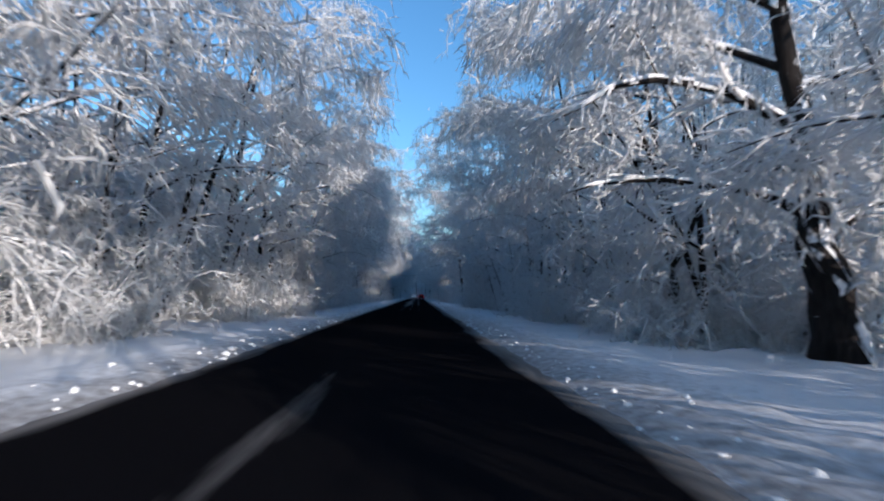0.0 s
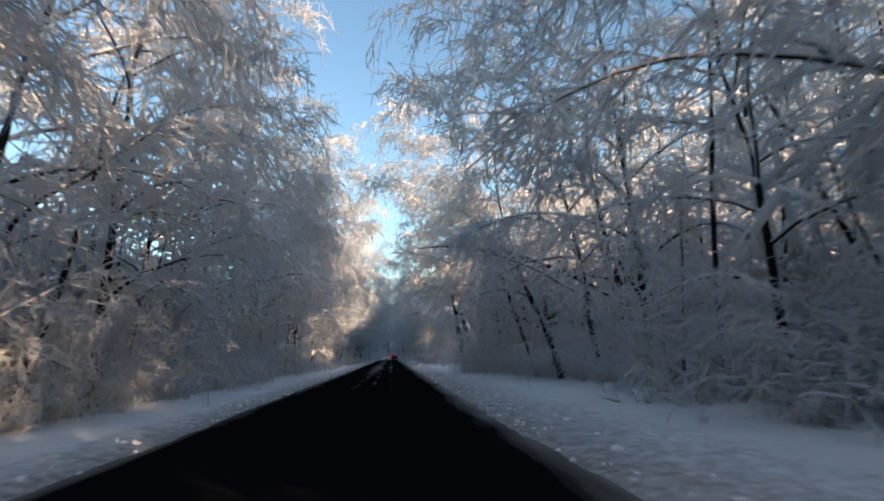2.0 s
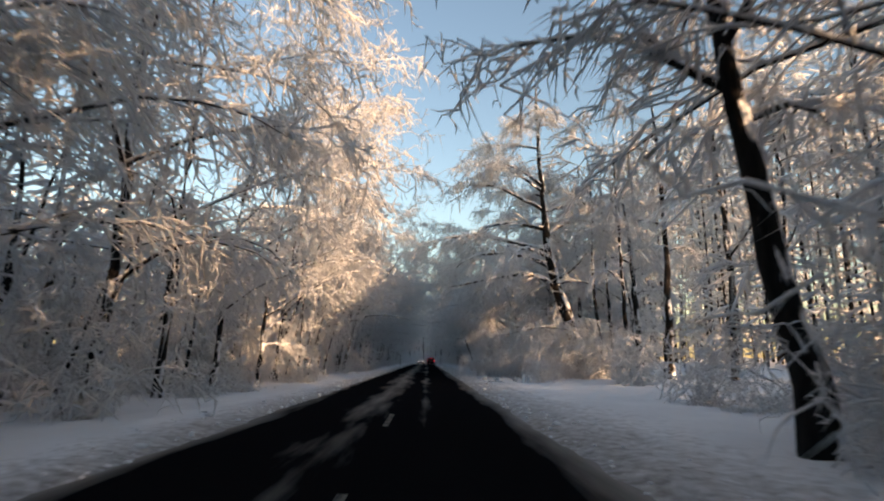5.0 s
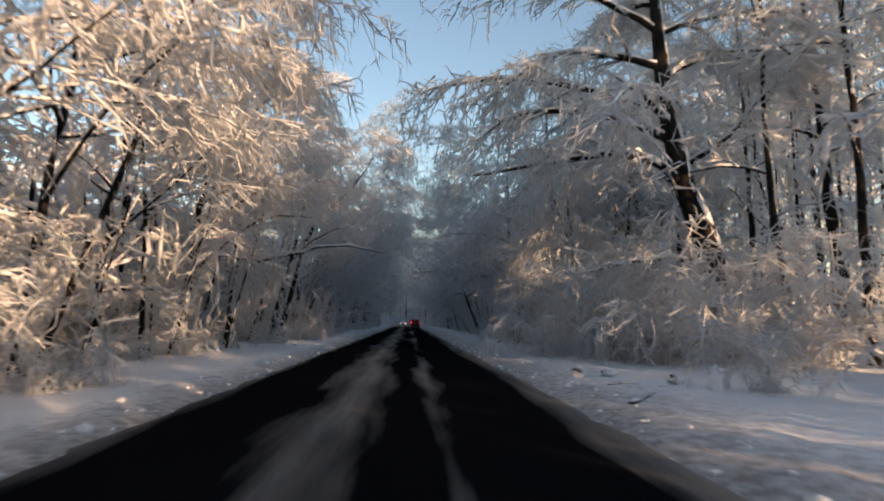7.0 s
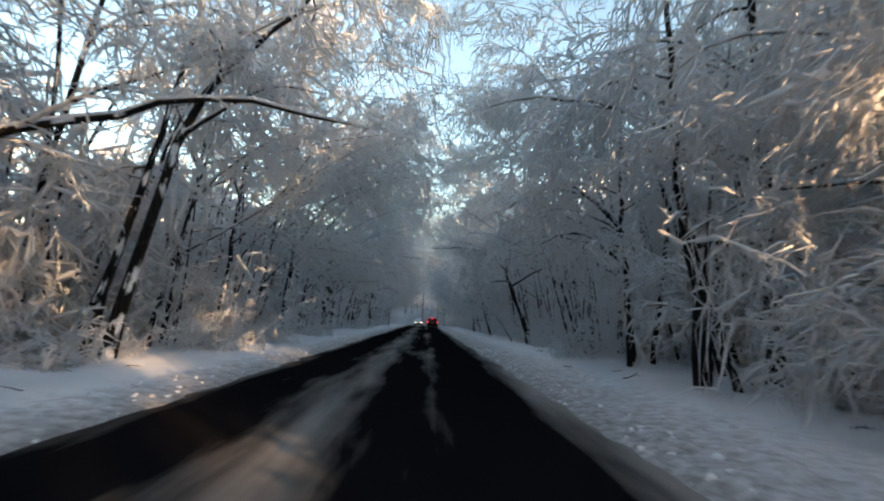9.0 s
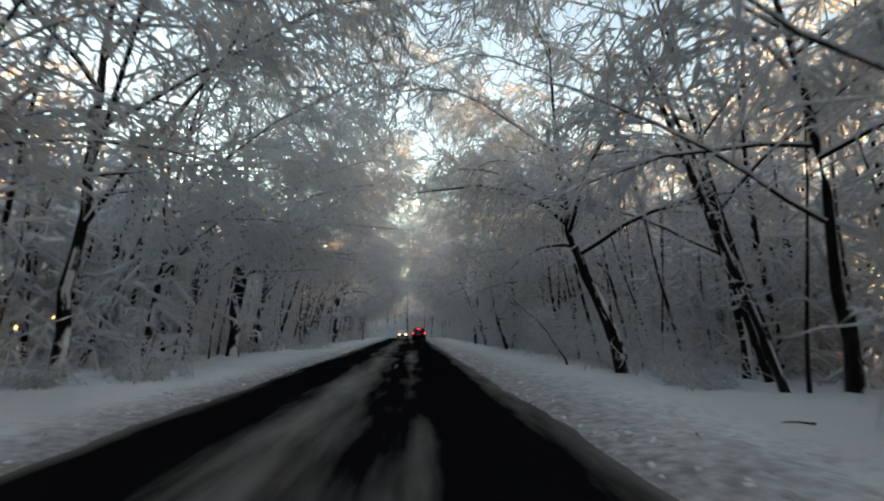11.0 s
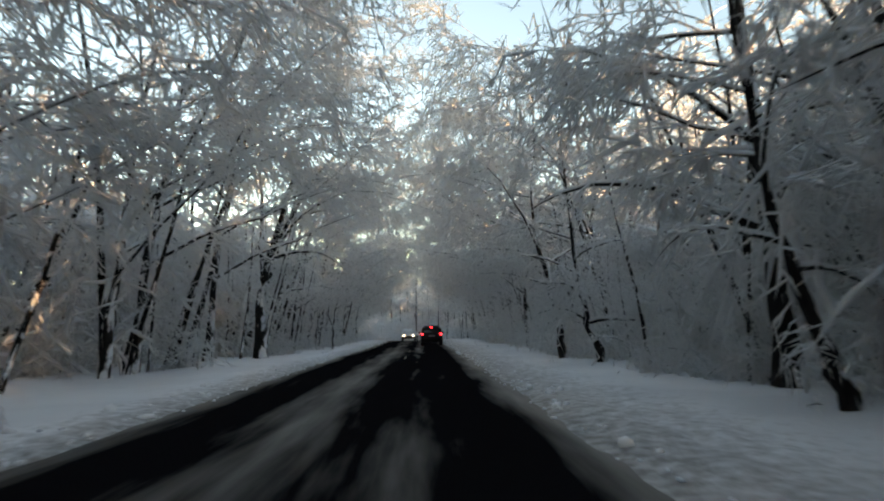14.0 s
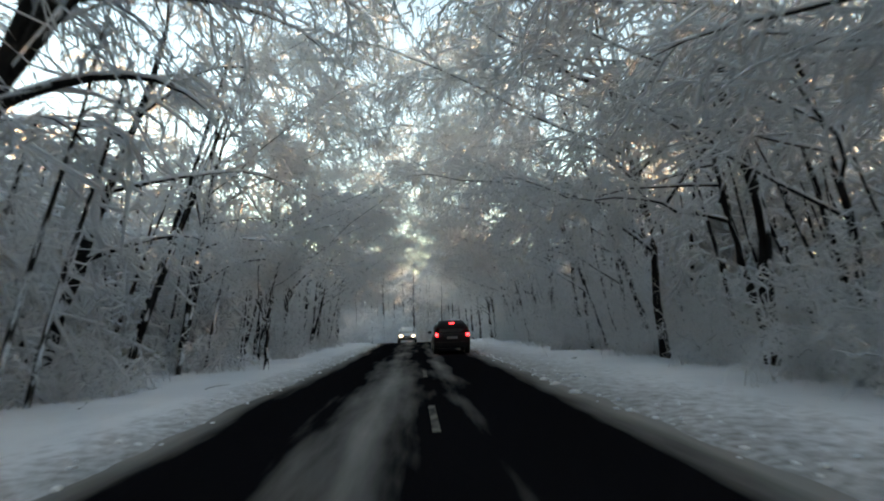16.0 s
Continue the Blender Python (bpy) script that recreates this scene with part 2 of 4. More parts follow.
tagged(sheet("road", np.linspace(ROAD_LEFT - 0.5, ROAD_RIGHT + 0.5, 9), np.concatenate([np.arange(-60, 200, 4.0), np.arange(200, 262, 2.0)]),
             lambda x, y: crest(y) + 0.0 * x, ASPHALT, bend), "wet black asphalt road with grey slush streaks", "road", kind="structure")

# ---- trees ----
UP = np.array((0, 0, 1.0))


def unit(v):
    return v / np.maximum(np.linalg.norm(v, axis=-1, keepdims=True), 1e-9)


def tubes(paths, radii, sides, flat=1.0, closed_tip=True):
    """Tapered tubes along paths (n, p, 3) with radii (n, p): vertices, quads, triangles. flat squeezes them in height."""
    n, p, _ = paths.shape
    tan = unit(np.gradient(paths, axis=1))
    side = np.cross(tan, UP)
    weak = np.linalg.norm(side, axis=-1) < 0.15
    side[weak] = np.cross(tan[weak], np.array((1.0, 0.2, 0)))
    side = unit(side)
    top = np.cross(side, tan)
    a = np.arange(sides) / sides * 2 * np.pi + np.pi / 2
    ring = paths[:, :, None] + radii[:, :, None, None] * (np.cos(a)[None, None, :, None] * side[:, :, None]
                                                       + flat * np.sin(a)[None, None, :, None] * top[:, :, None])
    q = p - 1 if closed_tip else p
    co = ring[:, :q].reshape(n, -1, 3)
    per = q * sides + (1 if closed_tip else 0)
    if closed_tip:
        co = np.concatenate([co, paths[:, -1:, :]], 1)
    base = (np.arange(n) * per)[:, None]
    s = np.arange(sides)
    nxt = (s + 1) % sides
    quads = []
    for k in range(q - 1):
        quads.append(np.stack([base + k * sides + s, base + k * sides + nxt, base + (k + 1) * sides + nxt, base + (k + 1) * sides + s], -1).reshape(-1, 4))
    tris = np.zeros((0, 3), int)
    if closed_tip:
        k = q - 1
        tris = np.stack([base + k * sides + s, base + k * sides + nxt, base + q * sides + 0 * s], -1).reshape(-1, 3)
    return co.reshape(-1, 3), (np.concatenate(quads) if quads else np.zeros((0, 4), int)), tris


def merged(parts):
    co, qu, tr, k = [], [], [], 0
    for c, q, t in parts:
        co.append(c), qu.append(q + k), tr.append(t + k)
        k += len(c)
    return np.concatenate(co), np.concatenate(qu), np.concatenate(tr)


def along(path, radii, f):
    """Points, directions and radii at the fractions f of one path."""
    t = np.linspace(0, 1, len(path))
    pt = np.stack([np.interp(f, t, path[:, k]) for k in range(3)], -1)
    d = unit(np.stack([np.interp(f, t, np.gradient(path[:, k])) for k in range(3)], -1))
    return pt, d, np.interp(f, t, radii)


def smooth_path(points, n):
    """A soft curve through a few points."""
    pts = np.asarray(points, float)
    t, tt = np.linspace(0, 1, len(pts)), np.linspace(0, 1, n)
    out = np.stack([np.interp(tt, t, pts[:, k]) for k in range(3)], -1)
    for _ in range(2):
        out[1:-1] = 0.25 * out[:-2] + 0.5 * out[1:-1] + 0.25 * out[2:]
    return out


def grow_branch(rng, start, direction, length, sag, wobble, n):
    pts, d = [np.asarray(start, float)], np.asarray(direction, float)
    for k in range(n - 1):
        d = unit(d + rng.normal(0, wobble, 3) - UP * sag * (0.4 + 1.2 * k / n))
        pts.append(pts[-1] + d * length / (n - 1))
    return np.array(pts)


def spray(rng, starts, dirs, length, droop, thick, n_side, coarse=False):
    """Snow-laden hanging twigs: main ones from the starts, with shorter ones along them."""
    n = len(starts)
    d = unit(dirs + rng.normal(0, 0.45, (n, 3)))
    ln = length * rng.uniform(0.5, 1.3, (n, 1, 1))
    s = np.array((0, 0.33, 0.68, 1.0))[None, :, None]
    curl = rng.normal(0, 0.20, (n, 1, 3)) * np.sin(s * np.pi) + rng.normal(0, 0.15, (n, 1, 3)) * np.sin(s * 2 * np.pi)
    main = starts[:, None] + ln * (d[:, None] * s + curl - UP * droop * s ** 2)
    rad = thick * rng.uniform(0.55, 1.45, (n, 1)) * np.stack([0.9 * np.ones(n), rng.uniform(0.8, 1.2, n), rng.uniform(0.65, 1.0, n), 0.3 * np.ones(n)], -1)
    if coarse:                                    # far off, three points tell the curve
        main, rad = main[:, (0, 2, 3)], rad[:, (0, 1, 3)]
    last = main.shape[1] - 1
    paths, radii = [], []
    for _ in range(n_side):
        f = rng.uniform(0.05, last - 0.05, (n, 1))
        k = np.floor(f).astype(int)[:, 0]
        i = np.arange(n)
        p0 = main[i, k] + (main[i, k + 1] - main[i, k]) * (f - k[:, None])
        dd = unit(d + rng.normal(0, 0.7, (n, 3)) - UP * droop * 0.7)
        step = ln[:, 0] * rng.uniform(0.25, 0.6, (n, 1))
        tip = p0 + step * dd
        if coarse:
            paths.append(np.stack([p0, tip], 1)), radii.append(rad[:, (1, last)] * 0.8)
        else:
            knee = p0 + step * (dd * 0.5 + UP * 0.10 + rng.normal(0, 0.09, (n, 3)))
            paths.append(np.stack([p0, knee, tip], 1)), radii.append(rad[:, (1, 2, last)] * (0.75, 0.85, 0.8))
    return [(main, rad)] + ([(np.concatenate(paths), np.concatenate(radii))] if n_side else [])


def crown_part(groups, parent, label, keep=None):
    shapes = []
    for p, r in groups:
        ok = np.ones(len(p), bool) if keep is None else np.all(keep(p), axis=1)
        shapes.append(tubes(p[ok], r[ok], 3))
    c, q, tr = merged(shapes)
    return tagged(mesh_object("crown", c, q, TWIG, tris=tr, parent=parent), label, kind="stuff")


def reach_limit(z, widest, low):
    """How far branches may come towards the road at a height: the traffic keeps the space over the tarmac clear."""
    return np.clip(low + (z - 2.6) * 1.15, low - 0.4, widest)


def tube_part(name, paths, radii, sides, mat, parent, flat=1.0, stuff=False, label=""):
    c, q, tr = tubes(paths, radii, sides, flat)
    ob = mesh_object(name, c, q, mat, tris=tr, parent=parent)
    return tagged(ob, label, kind="stuff" if stuff else "")


def tree_thing(name, seed, trunk, base_radius, boughs, bough_length, toward, sub=8, twigs=5, side_twigs=3, twig_length=1.0,
               thick=0.026, droop=0.75, sag=0.16, first=0.22, rise=0.55, trunk_sides=9, widest=7.5, low=3.0, own_boughs=(), stems=()):
    """A snow-laden broadleaf tree: an Empty with trunk, each bough, the snow on them and the crown of twigs.
    toward: how strongly it grows towards the road, + for a road on its +x side, - for its -x side.
    own_boughs: control points of boughs of known shape, each with its radius. stems: further trunks."""
    rng = np.random.default_rng(seed)
    side, far = 1 if toward >= 0 else -1, thick > 0.045
    ob = new(name)
    path = smooth_path(trunk, 16)
    path[1:] += rng.normal(0, 0.04, (15, 3)) * (1, 1, 0)
    t = np.linspace(0, 1, 16)
    taper = (1 - 0.85 * t) * (1 + 0.45 * np.exp(-t * 22))
    rad = base_radius * taper * rng.uniform(0.94, 1.06, 16)
    path[0, 2] -= 0.5
    tube_part("trunk", path[None], rad[None], trunk_sides, BARK, ob)
    carriers = [(path, rad)]
    for pts, r in stems:
        p = smooth_path(pts, 14) + rng.normal(0, 0.03, (14, 3))
        rr = r * (1 - 0.8 * np.linspace(0, 1, 14))
        tube_part("stem", p[None], rr[None], 7, BARK, ob)
        carriers.append((p, rr))
    limbs = []
    for pts, r in own_boughs:
        p = smooth_path(pts, 10) + rng.normal(0, 0.04, (10, 3))
        limbs.append((p, r * np.linspace(1, 0.25, 10)))
    f = first + (0.97 - first) * (np.arange(boughs) + rng.uniform(0, 0.8, boughs)) / boughs
    for k in range(boughs):
        cp, cr = carriers[k % len(carriers)]
        p0, _, r0 = along(cp, cr, f[k:k + 1])
        az = k * 2.4 + rng.uniform(-0.5, 0.5)
        out = unit(np.array((math.cos(az), math.sin(az) * 0.85, 0)) + np.array((toward, 0, 0)))
        reach = bough_length * (1.05 - 0.4 * (f[k] - first)) * rng.uniform(0.7, 1.15) * (0.7 + 0.4 * max(out[0] * side, 0))
        state, up = rng.bit_generator.state, rng.uniform(0.6, 1.5)
        for _ in range(6):
            b = grow_branch(rng, p0[0], unit(out + UP * rise * up), reach, sag, 0.10, 8)
            if np.all(b[:, 0] * side < reach_limit(b[:, 2], widest, low)):
                break
            reach *= 0.8
        limbs.append((b, min(r0[0] * 0.55, 0.02 * reach + 0.02) * np.linspace(1, 0.16, 8)))
    snow, subs, sub_radii = [], [], []
    for b, br in limbs:
        tube_part("bough", b[None], br[None], 4 if far else 6, BARK, ob)
        snow.append(tubes((b + UP * (br[:, None] * 0.75 + 0.012))[None], (br * 0.85 + 0.02)[None], 3 if far else 5, 0.75))
        reach = np.linalg.norm(np.diff(b, axis=0), axis=1).sum()
        fs = np.sort(rng.uniform(0.15, 1.0, sub))
        sp, sd, sr = along(b, br, fs)
        for j in range(sub):
            across = np.cross(sd[j], UP) * (1 if j % 2 else -1)
            dirn = unit(sd[j] * 0.8 + across * rng.uniform(0.4, 1.1) + UP * rng.uniform(-0.25, 0.4))
            length = min(reach * rng.uniform(0.22, 0.42) * (1.15 - 0.5 * fs[j]), 2.6)
            p = grow_branch(rng, sp[j], dirn, length, sag * 1.3, 0.13, 4)
            if np.all(p[:, 0] * side < reach_limit(p[:, 2], widest, low)):
                subs.append(p), sub_radii.append(max(sr[j] * 0.6, 0.012) * np.linspace(1, 0.3, 4))
        subs.append(b[-4:]), sub_radii.append(br[-4:] * 0.99)
    subs, sub_radii = np.array(subs), np.array(sub_radii)
    tube_part("branchwork", subs, sub_radii, 3, FROST, ob, stuff=True)
    snow.append(tubes(subs + UP * (sub_radii[:, :, None] * 0.7 + 0.008), sub_radii * 0.85 + 0.015, 3, 0.8))
    c, q, tr = merged(snow)
    tagged(mesh_object("snow_load", c, q, SNOW, tris=tr, parent=ob), "snow lying along the boughs", kind="stuff")
    fr = rng.uniform(0.1, 1.0, (len(subs), twigs))
    starts, dirs = [], []
    for i in range(len(subs)):
        p, d, _ = along(subs[i], sub_radii[i], fr[i])
        starts.append(p), dirs.append(d)
    groups = spray(rng, np.concatenate(starts), np.concatenate(dirs), twig_length, droop, thick, side_twigs, thick > 0.045)
    crown_part(groups, ob, "fine twigs under thick white snow", lambda p: p[:, :, 0] * side < reach_limit(p[:, :, 2], widest, low))
    return ob


def shrub_thing(name, seed, stems, height, twigs, thick=0.03, spread=0.35, twig_length=0.7, lean_most=0.8, sag=0.16):
    """A snow-bent bush: many thin stems from the ground, arching over, with hanging twigs."""
    rng = np.random.default_rng(seed)
    ob = new(name)
    paths, radii = [], []
    for k in range(stems):
        az, lean = rng.uniform(0, 6.28), rng.uniform(0.1, lean_most)
        d = unit(np.array((math.cos(az) * lean, math.sin(az) * lean, 1.0)))
        start = np.array((rng.normal(0, spread), rng.normal(0, spread), -0.3))
        paths.append(grow_branch(rng, start, d, height * rng.uniform(0.55, 1.3), sag, 0.13, 7))
        radii.append(0.016 * rng.uniform(0.6, 1.6) * np.linspace(1, 0.3, 7))
    paths, radii = np.array(paths), np.array(radii)
    tube_part("stemwork", paths, radii, 3, FROST, ob, stuff=True)
    tube_part("snow_load", paths + UP * (radii[:, :, None] * 0.6 + 0.01), radii * 0.8 + 0.008, 3, SNOW, ob, stuff=True)
    starts, dirs = [], []
    for i in range(stems):
        p, d, _ = along(paths[i], radii[i], rng.uniform(0.06, 1.0, twigs))
        starts.append(p), dirs.append(unit(d * 0.4 + rng.normal(0, 0.6, d.shape)))
    crown_part(spray(rng, np.concatenate(starts), np.concatenate(dirs), twig_length, 0.75, thick, 2, thick > 0.045), ob, "arching twigs under thick white snow")
    return ob


def sapling_thing(name, seed, height, lean, radius):
    """A thin dark leaning stem with a few snowy side twigs."""
    rng = np.random.default_rng(seed)
    ob = new(name)
    d = unit(np.array((lean, rng.normal(0, 0.08), 1.0)))
    p = grow_branch(rng, (0, 0, -0.3), d, height, 0.01, 0.035, 10)
    r = radius * np.linspace(1, 0.35, 10)
    tube_part("stem", p[None], r[None], 6, BARK, ob)
    q, dd, _ = along(p, r, rng.uniform(0.25, 1.0, 26))
    crown_part(spray(rng, q, unit(rng.normal(0, 1, dd.shape) + UP * 0.2), 0.9, 0.5, 0.022, 2), ob, "sparse snowy side twigs")
    return ob


# ---- what stands along the road ----
rng = random.Random(7)
BEECH = "snow-laden roadside tree with dark trunk and drooping white twigs"
FOREST = "slender dark forest tree with snow-dusted crown behind the verge"
BUSH = "bush bent under thick snow at the forest edge"
THICKET = "tall snow-choked thicket of thin stems under the trees"
SAPLING = "thin dark leaning sapling with sparse snowy twigs"


def stand(ob, x, y, turn=0.0):
    ob.matrix_basis = pose(x, y, float(ground_height(x, y)), 0, 0, turn)
    return ob


def put(ob, x, y, turn, scale):
    c = copy_thing(ob, pose(x, y, float(ground_height(x, y)), 0, 0, turn))
    c.scale = (scale, scale, scale * rng.uniform(0.94, 1.08))
    return c


taken = []          # feet of the single trees, kept free of the others


def single(x, y, seed, trunk, radius, boughs, length, toward, label, **more):
    taken.append((x, y))
    low_reach = abs(x) - (4.0 if x > 0 else 5.0)
    more = {"low": low_reach, "widest": low_reach + 4.6, **more}
    return stand(tagged(tree_thing("tree", seed, trunk, radius, boughs, length, toward, **more), label, "tree", "roadside trees"), x, y)


# single trees that can be told apart, trunk points relative to the foot
single(8.75, 10.9, 301, [(0, 0, 0), (-0.2, 0, 1.8), (-0.5, 0, 3.5), (-1.0, 0, 7.2), (-1.4, 0.3, 14)], 0.50, 11, 6.5, -0.6,
       "thick black-barked tree with snow patches on its bark", first=0.3)
single(12.0, 47.5, 302, [(0, 0, 0), (-0.9, 0, 3.3), (-1.6, 0.2, 6.5), (-2.0, 0.4, 13)], 0.28, 9, 5.5, -0.5,
       "dark leaning tree with one long bough over the road", first=0.35, widest=12,
       own_boughs=[([(-0.9, 0, 3.3), (-3.6, 0, 4.9), (-7.6, 0.2, 6.2), (-10.6, 0.4, 6.0)], 0.15)])
single(8.2, 48.3, 303, [(0, 0, 0), (-0.8, 0, 2.5), (-2.0, 0, 5.2), (-2.6, 0, 8), (-2.8, 0.2, 12)], 0.16, 9, 4.5, -0.5,
       "slim dark tree leaning over the verge")
single(9.4, 53.2, 304, [(0, 0, 0), (-0.4, 0, 3), (-0.8, 0, 7), (-1.0, 0, 13)], 0.22, 11, 6.2, -0.7,
       "roadside tree with heavy dark bough hung with snow", first=0.3,
       own_boughs=[([(-0.3, 0, 2.3), (-1.8, -0.2, 3.0), (-3.2, -0.4, 3.9), (-4.0, -0.4, 5.2)], 0.11)])
single(5.4, 61.5, 305, [(0, 0, 0), (-0.4, 0, 3.3), (-0.8, 0, 6), (-0.9, 0, 9), (-0.4, 0, 14)], 0.24, 10, 4.6, -0.3,
       "upright dark tree close to the verge, sun on its crown", first=0.35)
single(11.2, 91.4, 306, [(0, 0, 0), (-0.9, 0, 2.4), (-1.65, 0, 5.1), (-2.4, 0, 7.6), (-2.5, 0, 9.7), (-2.8, 0, 12.9), (-2.9, 0, 16.5), (-3.0, 0, 22)], 0.52, 12, 6.5, -0.6,
       "big leaning oak with spreading snow-topped boughs", first=0.35, widest=12, sub=15, twigs=8,
       own_boughs=[([(-2.2, 0, 6.0), (-3.2, 0, 7.0), (-4.7, 0, 7.0), (-7.3, 0, 6.4), (-9.6, 0, 6.0)], 0.17),
                   ([(-2.5, 0, 8.6), (-4.6, 0.2, 9.2), (-6.6, 0.4, 9.8), (-9.6, 0.6, 9.8), (-11.2, 0.6, 9.2)], 0.14),
                   ([(-2.65, 0, 11.5), (-4.7, 0, 12.8), (-6.8, 0, 13.5), (-8.6, -0.3, 13.2)], 0.13),
                   ([(-2.7, 0, 12.9), (-4.4, 0, 14.2), (-5.7, 0, 14.9), (-8.4, -0.4, 14.6)], 0.11),
                   ([(-1.0, 0, 3.1), (-2.8, -0.4, 3.4), (-5.0, -0.8, 3.0), (-6.4, -1.0, 2.6)], 0.09),
                   ([(-2.6, 0, 9.6), (-1.6, 0.6, 10.6), (0.4, 0.8, 11.2), (2.0, 1.0, 11.0)], 0.10)])
single(13.6, 84.6, 345, [(0, 0, 0), (0.2, 0, 3), (0.4, 0, 6.9), (0.4, 0, 13.2), (0.2, 0, 19)], 0.27, 8, 3.6, -0.2, "straight black-trunked tree standing free in the clearing", first=0.5)
single(14.9, 91.8, 307, [(0, 0, 0), (-0.1, 0, 5), (-0.3, 0, 9), (-0.8, 0, 17)], 0.27, 9, 4.0, -0.2, "tall straight dark-trunked tree at the clearing", first=0.5)
single(12.8, 99.0, 308, [(0, 0, 0), (0.1, 0, 5), (0.1, 0, 9), (-0.2, 0, 17)], 0.22, 9, 4.0, -0.2, "tall straight dark-trunked tree at the clearing", first=0.5)
single(5.9, 102.6, 309, [(0, 0, 0), (-0.2, 0, 2.8), (-0.6, 0, 3.9), (-0.8, 0, 7.2), (-0.6, 0, 12)], 0.19, 10, 4.6, -0.4,
       "dark twin-stemmed tree with forked foot", first=0.3, stems=[([(0.6, -0.3, -0.3), (0.2, -0.1, 1.2), (-0.1, 0, 2.4), (0.8, 0.2, 8.0)], 0.12)])
single(8.3, 104.0, 310, [(0, 0, 0), (-0.1, 0, 4), (-0.3, 0, 8), (-0.6, 0, 15)], 0.24, 11, 5.4, -0.6, "tall straight tree with black snow-flecked trunk", first=0.35)
single(-7.3, 104.2, 311, [(0, 0, 0), (0.9, 0, 4.3), (1.7, 0, 6.8), (3.9, 0, 8.8), (5.2, 0, 11)], 0.15, 9, 4.6, 0.5,
       "leaning pair of slim dark stems over the verge", first=0.35, stems=[([(-0.6, 0.1, -0.3), (0.3, 0.1, 3.8), (0.9, 0.2, 6.5), (1.6, 0.2, 11)], 0.13)])
single(-8.8, 100.6, 312, [(0, 0, 0), (0.1, 0, 4), (0.3, 0, 8), (0.5, 0, 14)], 0.2, 9, 4.4, 0.3, "tree with one long bare snow-topped bough", first=0.45, widest=9,
       own_boughs=[([(0.1, 0, 3.6), (1.5, 0, 4.1), (3.0, 0, 4.3), (4.2, 0, 4.9), (5.6, 0, 4.9), (7.8, 0, 4.4)], 0.10)])
single(6.7, 125.4, 313, [(0, 0, 0), (-0.8, 0, 1.95), (-1.4, 0, 3.4), (-1.75, 0, 4.75), (-1.9, 0, 6.4), (-2.2, 0, 12)], 0.21, 11, 7.0, -0.5,
       "leaning dark tree, snow plastered on its trunk", first=0.4, widest=9,
       own_boughs=[([(-1.6, 0, 4.4), (-2.6, 0.6, 5.6), (-4.2, 1.4, 6.2), (-6.6, 2.4, 6.0)], 0.09)])
single(11.2, 141.0, 314, [(0, 0, 0), (0, 0, 3), (-0.3, 0, 6), (-0.6, 0, 14)], 0.24, 10, 6.5, -0.8, "dark tree in a cluster of trunks", first=0.3, widest=12,
       own_boughs=[([(-0.1, 0, 6.6), (-0.8, 0, 7.5), (-3.4, 0, 8.3), (-5.6, 0, 9.3), (-7.6, 0, 9.7)], 0.09)])
single(-8.1, 135.2, 315, [(0, 0, 0), (0.1, 0, 2.5), (0.15, 0, 4.6), (0.3, 0, 7.6), (0.4, 0, 14)], 0.24, 9, 7.0, 0.8, "dark tree whose boughs arch over the road",
       first=0.35, widest=10, stems=[([(0.1, 0, 1.8), (0.5, 0, 3.8), (0.6, 0, 6.0), (1.0, 0, 11.5)], 0.14)],
       own_boughs=[([(0.3, 0, 4.4), (0.8, 0, 5.6), (1.8, 0, 6.3), (2.9, 0, 7.5), (4.1, 0, 7.9), (6.6, 0, 8.3)], 0.10),
                   ([(0.5, 0, 3.8), (2.2, 0, 5.4), (3.2, 0, 6.0), (4.4, 0, 6.5), (6.1, 0, 6.2), (8.0, 0, 6.0)], 0.08),
                   ([(0.2, 0, 4.0), (0.8, 0, 4.7), (1.6, 0, 5.1), (3.1, 0, 5.1), (4.5, 0, 4.9), (5.8, 0, 4.9)], 0.07)])
single(6.3, 130.0, 344, [(0, 0, 0), (-0.9, 0, 1.3), (-1.65, 0, 2.0), (-2.5, 0, 2.7)], 0.035, 3, 0.8, -0.2, "thin dead stem fallen aslant over the verge", first=0.5)
single(6.3, 159.4, 316, [(0, 0, 0), (-0.3, 0, 1.6), (-0.5, 0, 3.2), (-1.1, 0, 4.6), (-1.2, 0, 6.5), (-0.8, 0, 13)], 0.17, 10, 6.4, -0.6,
       "dark kinked tree with heavy snow-laden crown", first=0.45, widest=9)
single(8.8, 169.6, 317, [(0, 0, 0), (-0.05, 0, 3.0), (0.1, 0, 5.0), (-0.7, 0, 7.3), (-1.15, 0, 9.4), (-1.9, 0, 11), (-2.4, 0, 14)], 0.2, 8, 4.6, -0.5,
       "forked dark tree leaning in two stems", first=0.5, widest=10, stems=[([(0, 0, -0.3), (-0.45, 0, 2.3), (-0.9, 0, 4.0), (-1.15, 0, 6.0), (-1.4, 0, 9)], 0.15)],
       own_boughs=[([(-1.2, 0, 6.2), (-3.4, 0, 7.3), (-5.4, 0, 8.4), (-6.7, 0, 9.0), (-7.7, 0, 9.9)], 0.09),
                   ([(-0.8, 0, 3.8), (-2.3, 0, 4.2), (-3.2, 0, 4.5), (-5.3, 0, 4.6)], 0.06)])
